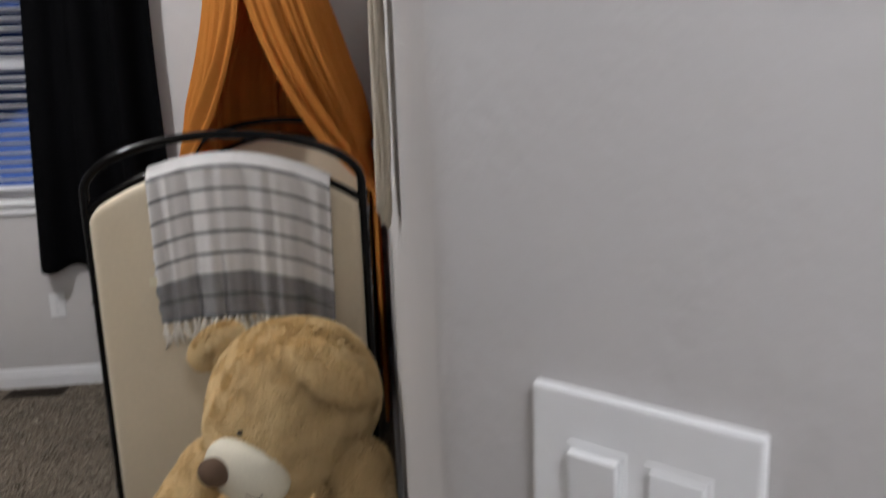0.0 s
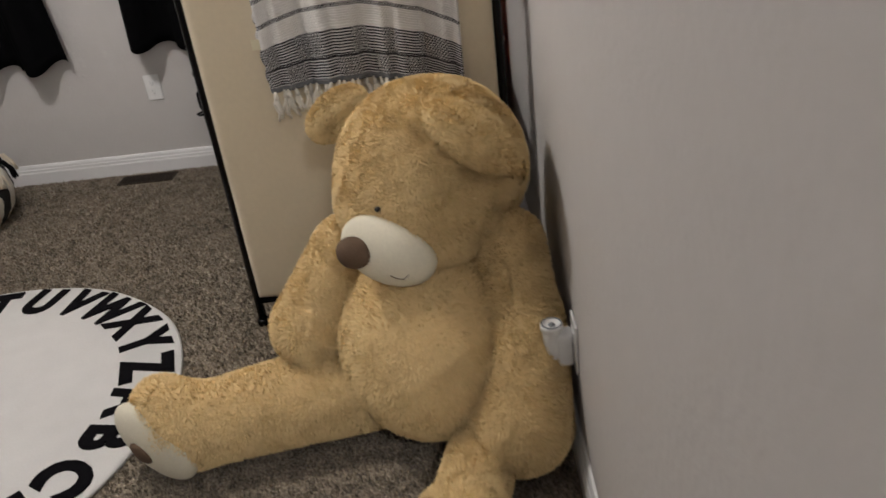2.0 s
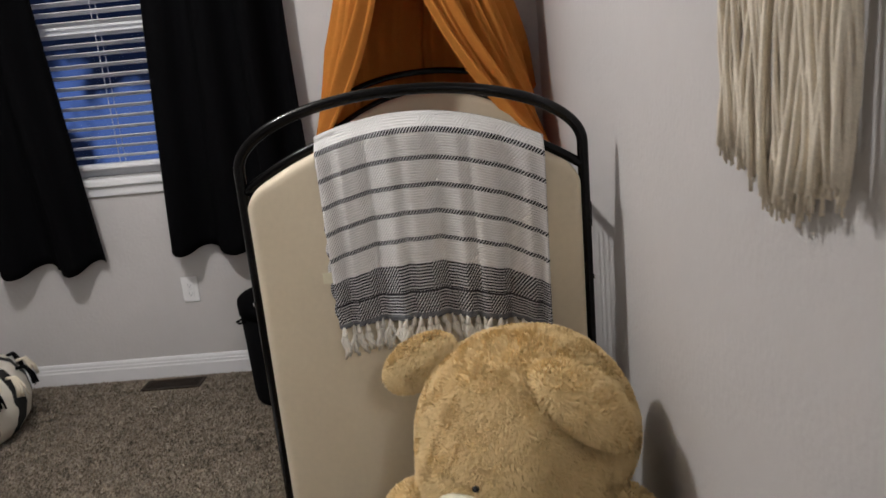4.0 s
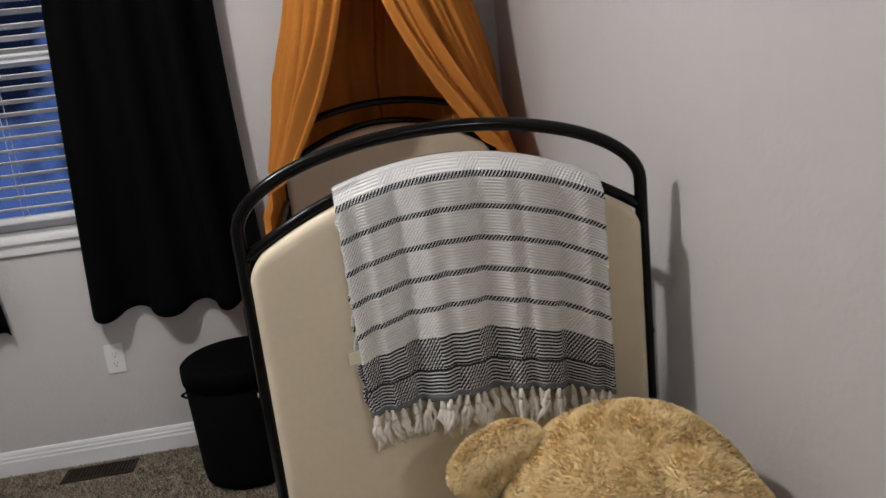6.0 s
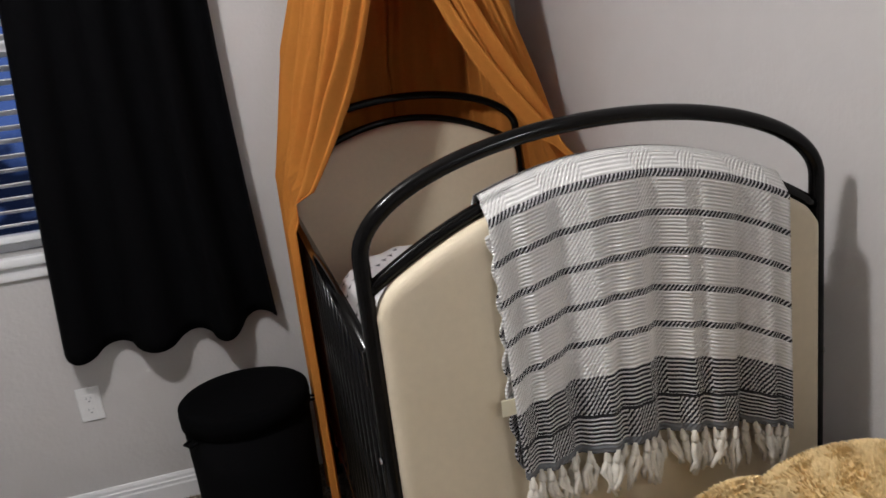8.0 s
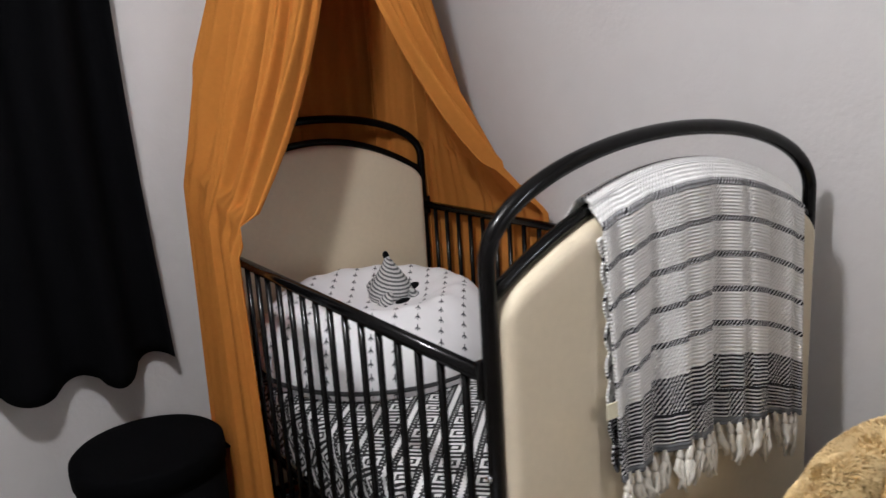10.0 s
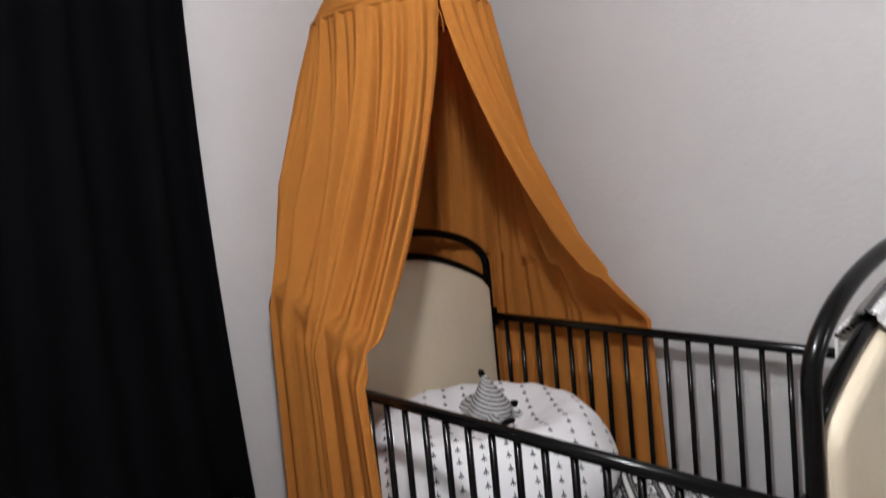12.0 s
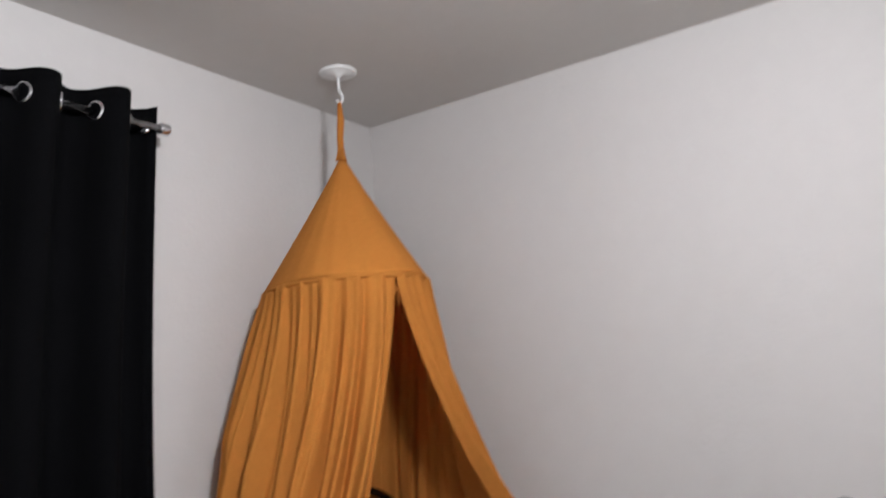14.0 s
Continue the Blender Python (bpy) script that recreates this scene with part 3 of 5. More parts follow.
def curtain(x_top, x_low, z_low, folds, seed, bow, label):
    """A grommet panel: x_top, x_low are its (left, right) ends at the rod and at the hem."""
    rnd = random.Random(seed)
    ph = [rnd.uniform(-0.5, 0.5) for _ in range(folds + 2)]
    amp = [rnd.uniform(0.8, 1.2) for _ in range(folds + 2)]
    top = ROD_Z + 0.058

    def f(u, v):
        k = min(int(u * folds), folds - 1)
        x = (x_top[0] + (x_top[1] - x_top[0]) * u) * v + (x_low[0] + (x_low[1] - x_low[0]) * u) * (1 - v)
        w = math.sin(2 * math.pi * folds * u + 0.5 * (1 - v) * ph[k])
        depth = (0.044 + 0.014 * (1 - v)) * amp[k] * (1 - 0.2 * math.sin(3 * v + k))
        w = math.copysign(abs(w) ** 0.7, w)
        wide = math.sin(4.4 * u + 1.3 * seed) * (1 - v)
        z = z_low + (top - z_low) * v + (1 - v) * (0.014 * math.sin(5 * u + seed) - 0.020 * w * amp[k] - 0.012 * wide)
        x += 0.012 * (1 - v) * math.sin(9 * u + seed + 2 * v) - bow * math.sin(math.pi * v) * u
        return Vector((x, ROD_Y - depth * w, z))
    c = holder("curtain", ((x_low[0] + x_low[1]) / 2, ROD_Y, z_low), label, "curtain", "curtains at the window")
    bm = bmesh.new()
    sheet_grid(bm, f, folds * 16, 40)
    thicken(part("cloth", bm, BLACK_CLOTH, c), 0.003)
    for i in range(2 * folds):
        u = (i * 0.5) / folds
        if not 0.02 < u < 0.98:
            continue
        p, q = f(u - 0.01, 0.965), f(u + 0.01, 0.965)
        ctr, d = (p + q) / 2, (q - p).normalized()
        ctr.z = ROD_Z
        up = Vector((0, 0, 1))
        bm = bmesh.new()
        ring = [ctr + d * (0.022 * math.cos(a)) + up * (0.022 * math.sin(a)) for a in (2 * math.pi * k / 20 for k in range(20))]
        tube(bm, ring, 0.005, 8, closed=True)
        part("grommet", bm, CHROME, c, "chrome grommet")
    return c


curtain((-1.50, -0.985), (-1.612, -0.955), 0.595, 3, 3, 0.028, "black blackout curtain hanging from chrome grommets")
curtain((-2.58, -2.04), (-2.56, -1.890), 0.575, 3, 8, 0.0, "black blackout curtain hanging from chrome grommets")


# ---------------------------------------------------------------- outlets, switch, vent
def plate_mesh(w, h, t):
    """A wall plate lying in x-z, facing -y, with softened edges."""
    bm = bmesh.new()
    box(bm, (-w / 2, -t, -h / 2), (w / 2, 0, h / 2), 0.0035, 3)
    return bm


def local_part(name, bm, mats, parent, label="", smooth=True):
    """A mesh given in its thing's own coordinates."""
    ob = new(name, to_mesh(name, bm, mats, smooth))
    ob.parent = parent
    return tagged(ob, label)


def outlet(m, label):
    o = tagged(new("wall_outlet"), label, "outlet", "wall outlets")
    o.empty_display_size, o.matrix_basis = 0.05, m
    local_part("plate", plate_mesh(0.072, 0.116, 0.006), PLASTIC, o, smooth=False)
    for z in (0.0195, -0.0195):
        bm = bmesh.new()
        box(bm, (-0.0165, -0.0078, z - 0.014), (0.0165, -0.0055, z + 0.014), 0.001)
        s = local_part("socket", bm, PLASTIC, o, smooth=False)
        # no holes: raised grey strips carry the shade of the slots as colour
        bm = boxes(((-0.0075, -0.0082, z - 0.002), (-0.0055, -0.0077, z + 0.007)), ((0.0055, -0.0082, z - 0.001), (0.0075, -0.0077, z + 0.006)), ((-0.0025, -0.0082, z - 0.011), (0.0025, -0.0077, z - 0.006)))
        local_part("slots", bm, PLASTIC_IN, s, "socket slots as grey strips, their shade in the colour", smooth=False)
    bm = bmesh.new()
    tube(bm, [(0, -0.0075, 0), (0, -0.0055, 0)], 0.003, 10)
    local_part("screw", bm, PLASTIC, o)
    return o


outlet(pose(-1.593, -0.0005, 0.405), "white wall outlet below the curtain")
outlet(pose(-0.0005, -2.150, 0.300, 0, 0, -90), "white wall outlet beside the plush bear")


def air_freshener():
    """A plug-in on the side wall's outlet: upright round bottle with a dished top, on a plug body."""
    a = tagged(new("plug_in_air_freshener"), "white plug-in air freshener in the wall outlet", "air freshener")
    a.empty_display_size, a.matrix_basis = 0.05, pose(-0.0085, -2.150, 0.300, 0, 0, -90)
    bm = bmesh.new()
    lathe(bm, [(0.0, -0.045), (0.016, -0.045), (0.0215, -0.040), (0.0235, -0.02), (0.0205, 0.015), (0.0205, 0.022), (0.0235, 0.025), (0.0235, 0.034), (0.021, 0.037), (0.0185, 0.0365), (0.0175, 0.033), (0.008, 0.032), (0.0, 0.032)], (0, -0.040, 0.015), 28)
    local_part("bottle", bm, PLASTIC, a)
    bm = bmesh.new()
    box(bm, (-0.02, -0.034, -0.045), (0.02, 0.0, 0.03), 0.006, 3)
    local_part("plug_body", bm, PLASTIC, a)
    bm = bmesh.new()
    lathe(bm, [(0.0185, 0.0), (0.0185, 0.0035), (0.0215, 0.0035), (0.0215, 0.0)], (0, -0.040, 0.0495), 28)
    local_part("collar", bm, PLASTIC_IN, a, "grey ring round the top")
    bm = bmesh.new()
    lathe(bm, [(0.0, 0.004), (0.006, 0.004), (0.0075, 0.0), (0.0, 0.0)], (0, -0.040, 0.0472), 16)
    local_part("wick", bm, PLASTIC_IN, a, "dark wick in the middle")
    return a


air_freshener()


def light_switch():
    """Double rocker plate on the 45 degree wall beside the entrance."""
    s = tagged(new("light_switch"), "white double light switch plate with two rockers", "light switch")
    d = 0.104
    s.matrix_basis = pose(d - 0.0004, CORNER_Y - d - 0.0004, 1.101, 0, 0, -45)
    s.empty_display_size = 0.05
    local_part("plate", plate_mesh(0.136, 0.134, 0.0075), PLASTIC, s, smooth=False)
    for x, tilt in ((-0.024, 4.5), (0.024, -4.5)):
        bm = boxes(((x - 0.0185, -0.0085, -0.036), (x + 0.0185, -0.0068, 0.036)), bevel=0.0006)
        f = local_part("surround", bm, PLASTIC, s, smooth=False)
        bm = bmesh.new()
        box(bm, (x - 0.0155, -0.0125, -0.0325), (x + 0.0155, -0.007, 0.0325), 0.0012)
        bmesh.ops.rotate(bm, verts=bm.verts[:], cent=(x, -0.009, 0), matrix=Matrix.Rotation(radians(tilt), 3, "X"))
        local_part("rocker", bm, PLASTIC, f, smooth=False)
    return s


light_switch()


def floor_vent():
    v = holder("floor_vent", (-1.706, -0.10, 0.0), "brown metal floor vent set in the carpet", "floor vent")
    x0, x1, y0, y1 = -1.838, -1.574, -0.152, -0.048
    part("frame", boxes(((x0, y0, 0), (x1, y0 + 0.014, 0.007)), ((x0, y1 - 0.014, 0), (x1, y1, 0.007)), ((x0, y0 + 0.014, 0), (x0 + 0.014, y1 - 0.014, 0.007)), ((x1 - 0.014, y0 + 0.014, 0), (x1, y1 - 0.014, 0.007)), bevel=0.0015), VENT, v, smooth=False)
    # flat black sheet: the shade of the well put into its colour
    part("well_shade", boxes(((x0 + 0.014, y0 + 0.014, 0.0005), (x1 - 0.014, y1 - 0.014, 0.0015))), EYE_AND_SHADE, v, "black sheet for the shade under the slats", smooth=False)
    me = to_mesh("slat", boxes(((-0.003, y0 + 0.0142, 0.0016), (0.003, y1 - 0.0142, 0.0055))), VENT, smooth=False)
    for k in range(18):
        ob = new("slat", me)
        ob.location.x = x0 + 0.021 + k * 0.0128
        under(ob, v)
    return v


floor_vent()


# ---------------------------------------------------------------- the crib
CX0, CX1, CYF, CYH = -0.856, -0.078, -1.486, -0.102
TUBE = 0.0128


def arch(x0, x1, y, z_side, z_mid, n=40):
    """Points up one side, over a rounded shoulder, along a shallow bow and down the other side."""
    mid, half = (x0 + x1) / 2, (x1 - x0) / 2
    bow = lambda x: z_side + (z_mid - z_side) * max(0.0, 1 - ((x - mid) / half) ** 2) ** 0.5
    return [(mid + half * math.sin(a), y, bow(mid + half * math.sin(a))) for a in (-math.pi / 2 + math.pi * k / n for k in range(n + 1))]


def top_arch(x0, x1, y):
    a = arch(x0, x1, y, 1.098, 1.247)
    return [(x0, y, 0.0), (x0, y, 0.5), (x0, y, 1.04), (x0, y, 1.08)] + a + [(x1, y, 1.08), (x1, y, 1.04), (x1, y, 0.5), (x1, y, 0.0)]


def bow_z(x):
    mid, half = (CX0 + CX1) / 2, (CX1 - CX0) / 2
    return 1.046 + 0.132 * max(0.0, 1 - ((x - mid) / half) ** 2)


def crib_end(crib, y, out, name, label):
    e = part(name, tube(bmesh.new(), top_arch(CX0, CX1, y), TUBE, 14), BLACK_METAL, crib, label)
    n = 28
    bm = bmesh.new()
    tube(bm, [(CX0 + (CX1 - CX0) * k / n, y, bow_z(CX0 + (CX1 - CX0) * k / n)) for k in range(n + 1)], 0.011, 12)
    part("cross_bar", bm, BLACK_METAL, e)
    bm = bmesh.new()
    tube(bm, [(CX0, y, 0.088), (CX1, y, 0.088)], 0.011, 12)
    part("bottom_bar", bm, BLACK_METAL, e)
    # cushioned panel: front and back skins meeting in a rounded edge
    bm = bmesh.new()
    x0, x1, z0 = CX0 + 0.0095, CX1 - 0.0095, 0.105
    ztop = lambda x: bow_z(x) - 0.012
    nu, nv, rad = 48, 36, 0.02

    def skin(sign):
        def f(u, v):
            x = x0 + (x1 - x0) * (0.5 - 0.5 * math.cos(math.pi * u))
            vv = 0.5 - 0.5 * math.cos(math.pi * v)
            # rounded upper corners
            zt = ztop(x)
            d = min(x - x0, x1 - x)
            if d < 0.036:
                zt -= 0.036 - math.sqrt(max(0, 0.036 ** 2 - (0.036 - d) ** 2))
            z = z0 + (zt - z0) * vv
            edge = min(d, z - z0, zt - z)
            k = min(1.0, max(0.0, edge / rad))
            puff = math.sqrt(max(0, 1 - (1 - k) ** 2))
            return Vector((x, y + out * 0.006 + sign * (0.004 + 0.018 * puff), z))
        return f
    sheet_grid(bm, skin(1), nu, nv)
    sheet_grid(bm, skin(-1), nu, nv)
    bmesh.ops.remove_doubles(bm, verts=bm.verts[:], dist=0.0001)
    rim = [ed for ed in bm.edges if ed.is_boundary]
    bmesh.ops.bridge_loops(bm, edges=rim)
    bmesh.ops.recalc_face_normals(bm, faces=bm.faces[:])
    part("panel", bm, CREAM, e, "cream upholstered panel")
    for x, dx in ((CX0, 0.014), (CX1, -0.014)):
        for z in (0.20, 0.78):
            bm = bmesh.new()
            tube(bm, [(x - dx * 1.15, y, z), (x - dx * 0.9, y, z)], 0.0055, 10)
            part("bolt", bm, CHROME, e, "steel bolt head")
    for x in (CX0, CX1):
        bm = bmesh.new()
        lathe(bm, [(0, 0), (0.017, 0), (0.019, 0.004), (0.019, 0.02), (0.016, 0.024), (0, 0.024)], (x, y, 0.0), 18)
        part("foot", bm, BLACK_METAL, e)
    return e


def crib():
    c = holder("crib", ((CX0 + CX1) / 2, (CYF + CYH) / 2, 0), "black metal crib with cream upholstered end panels", "crib")
    crib_end(c, CYF, -1, "footboard", "arched black tube footboard")
    crib_end(c, CYH, -1, "headboard", "arched black tube headboard")
    spindle = to_mesh("spindle", tube(bmesh.new(), [(0, 0, 0.312), (0, 0, 0.922)], 0.0070, 8), BLACK_METAL)
    for x, nm in ((CX0, "side_rail"), (CX1, "side_rail")):
        bm = bmesh.new()
        tube(bm, [(x, CYF + 0.004, 0.931), (x, (CYF + CYH) / 2, 0.931), (x, CYH - 0.004, 0.931)], 0.0125, 14)
        r = part(nm, bm, BLACK_METAL, c, "black side rail with thin spindles")
        bm = bmesh.new()
        box(bm, (x - 0.010, CYF + 0.004, 0.295), (x + 0.010, CYH - 0.004, 0.317), 0.004, 2)
        part("lower_rail", bm, BLACK_METAL, r)
        k = 21
        for i in range(1, k):
            ob = new("spindle", spindle)
            ob.location = (x, CYH - 0.071 - 0.0656 * (i - 1), 0)
            under(ob, r)
        for y, d in ((CYF, 1), (CYH, -1)):
            bm = bmesh.new()
            box(bm, (x - 0.0165, y + d * 0.012 - 0.006, 0.898), (x + 0.0165, y + d * 0.012 + 0.006, 0.958), 0.003, 2)
            part("bracket", bm, BLACK_METAL, r)
    for y in (-1.38, -1.05, -0.75, -0.45, -0.13):
        part("support_bar", tube(bmesh.new(), [(CX0 + 0.01, y, 0.388), (CX1 - 0.01, y, 0.388)], 0.008, 8), BLACK_METAL, c)
    for x in (CX0 + 0.03, CX1 - 0.03):
        part("support_rail", tube(bmesh.new(), [(x, CYF + 0.015, 0.388), (x, CYH - 0.015, 0.388)], 0.010, 8), BLACK_METAL, c)
    return c


crib()


def mattress():
    """Mattress in a fitted printed sheet; the print follows the cloth over the edges."""
    x0, x1, y0, y1, z0, z1, r = CX0 + 0.022, CX1 - 0.022, CYF + 0.035, CYH - 0.035, 0.400, 0.583, 0.035
    bm = bmesh.new()
    layer = bm.loops.layers.uv.verify()
    cx, cy = (x0 + x1) / 2, (y0 + y1) / 2
    hx, hy, prof = (x1 - x0) / 2, (y1 - y0) / 2, []
    prof.append((0.06, z0, -0.15))
    prof.append((r * 0.6, z0, -0.12))
    prof += [(r * (1 - math.sin(a)), z0 + r * (1 - math.cos(a)), 0.0) for a in (math.pi / 2 * k / 4 for k in range(5))]
    prof += [(0.004 * math.sin(k), z0 + r + (z1 - z0 - 2 * r) * k / 5, 0) for k in range(1, 5)]
    prof += [(r * (1 - math.cos(a)), z1 - r + r * math.sin(a), 0) for a in (math.pi / 2 * k / 5 for k in range(6))]
    prof += [(0.06, z1 + 0.002, 0), (0.15, z1 + 0.005, 0), (0.28, z1 + 0.007, 0)]
    outline = []
    cr = 0.05
    for sx, sy, a0 in ((1, 1, 0), (-1, 1, 90), (-1, -1, 180), (1, -1, 270)):
        for k in range(7):
            a = radians(a0 + 15 * k)
            outline.append((sx * (hx - cr), sy * (hy - cr), math.cos(a), math.sin(a)))
    rings = []
    for inset, z, _ in prof:
        ring = []
        for ox, oy, ca, sa in outline:
            kx, ky = (hx - inset) / hx, (hy - inset) / hy
            ring.append(bm.verts.new((cx + (ox + cr * ca) * kx, cy + (oy + cr * sa) * ky, z + 0.003 * math.sin(9 * ox + 14 * oy + 20 * inset))))
        rings.append(ring)
    m = len(outline)
    faces = []
    for a, b in zip(rings, rings[1:]):
        for k in range(m):
            faces.append(bm.faces.new((a[k], a[(k + 1) % m], b[(k + 1) % m], b[k])))
    faces.append(bm.faces.new(rings[-1]))
    faces.append(bm.faces.new(rings[0][::-1]))
    bmesh.ops.recalc_face_normals(bm, faces=bm.faces[:])
    for f in bm.faces:
        for lp in f.loops:
            p = lp.vert.co
            down = z1 - p.z
            n_ = f.normal
            if abs(n_.x) > abs(n_.z) and abs(n_.x) > abs(n_.y):
                lp[layer].uv = (p.y, p.x + math.copysign(down, n_.x))
            elif abs(n_.y) > abs(n_.z):
                lp[layer].uv = (p.y + math.copysign(down, n_.y), p.x)
            else:
                lp[layer].uv = (p.y, p.x)
    g = holder("crib_mattress", (cx, cy, z0), "crib mattress in black and white block-print sheet", "mattress")
    part("fitted_sheet", bm, SHEET, g, "black and white block-print sheet")
    core = boxes(((x0 + 0.012, y0 + 0.012, z0 - 0.003), (x1 - 0.012, y1 - 0.012, z1 - 0.04)), bevel=0.02)
    part("core", core, MATTRESS, g, "pale mattress core under the sheet")
    return g


mattress()


def raw_mesh(name, pieces):
    """pieces: (verts, faces, material) joined into one mesh."""
    vs, fs, mi, mats, off = [], [], [], [], 0
    for v, f, m in pieces:
        if m not in mats:
            mats.append(m)
        vs.append(v)
        fs += [tuple(int(i) + off for i in q) for q in f]
        mi += [mats.index(m)] * len(f)
        off += len(v)
    me = bpy.data.meshes.new(name)
    me.from_pydata(np.concatenate(vs).tolist(), [], fs)
    for m in mats:
        me.materials.append(m)
    me.polygons.foreach_set("material_index", mi)
    me.polygons.foreach_set("use_smooth", [True] * len(fs))
    me.validate()
    me.update()
    return me


def lounger():
    """Oval infant lounger: a fat rim round a shallow middle."""
    c = (-0.485, -0.46)

    def f(X, Y, Z):
        a, b = (X - c[0]) / 0.33, (Y - c[1]) / 0.34
        rr = np.sqrt(a * a + b * b) + 1e-6
        top = 0.132 + 0.085 * np.exp(-((rr - 0.72) / 0.3) ** 2) + 0.006 * np.sin(14 * np.arctan2(b, a)) * rr
        zc = 0.59
        d = np.sqrt((np.maximum(rr - 0.72, 0) * 0.335 / 0.105) ** 2 + ((Z - zc - 0.045) / (top * 0.72)) ** 2)
        return (d - 1) * 0.08
    v, q = blob(f, (c[0] - 0.4, c[1] - 0.42, 0.47), (c[0] + 0.4, c[1] + 0.42, 0.86), 0.014)
    v[:, 2] = np.maximum(v[:, 2], 0.592)
    g = holder("infant_lounger", (c[0], c[1], 0.59), "white oval infant lounger with small arrow print", "lounger")
    ob = under(new("cushion", raw_mesh("cushion", [(v, q, PILLOW)])), g, "white printed cushion")
    s = ob.modifiers.new("smooth", "SMOOTH")
    s.iterations, s.factor = 4, 0.5
    ring = [(c[0] + 0.338 * math.cos(a), c[1] + 0.346 * math.sin(a), 0.616) for a in (2 * math.pi * k / 72 for k in range(72))]
    part("edge_ring", tube(bmesh.new(), ring, 0.0075, 8, closed=True), EDGE_GREY, g, "dark ring round the lower edge")
    return g


lounger()


# ---------------------------------------------------------------- canopy over the crib's head
HOOK = Vector((-0.472, -0.272, H))
RING_Z, RING_R, TIP_Z = 1.834, 0.239, 2.206


def spline(keys, t):
    """Smooth values through keys (t, vector)."""
    for (a, p), (b, q) in zip(keys, keys[1:]):
        if t <= b:
            k = (t - a) / (b - a)
            k = k * k * (3 - 2 * k)
            return p.lerp(q, k)
    return keys[-1][1].copy()


def ring_tilt(x, y):
    """The hoop hangs slightly askew."""
    return 0.038 * (0.677 * (x - HOOK.x) - 0.736 * (y - HOOK.y))


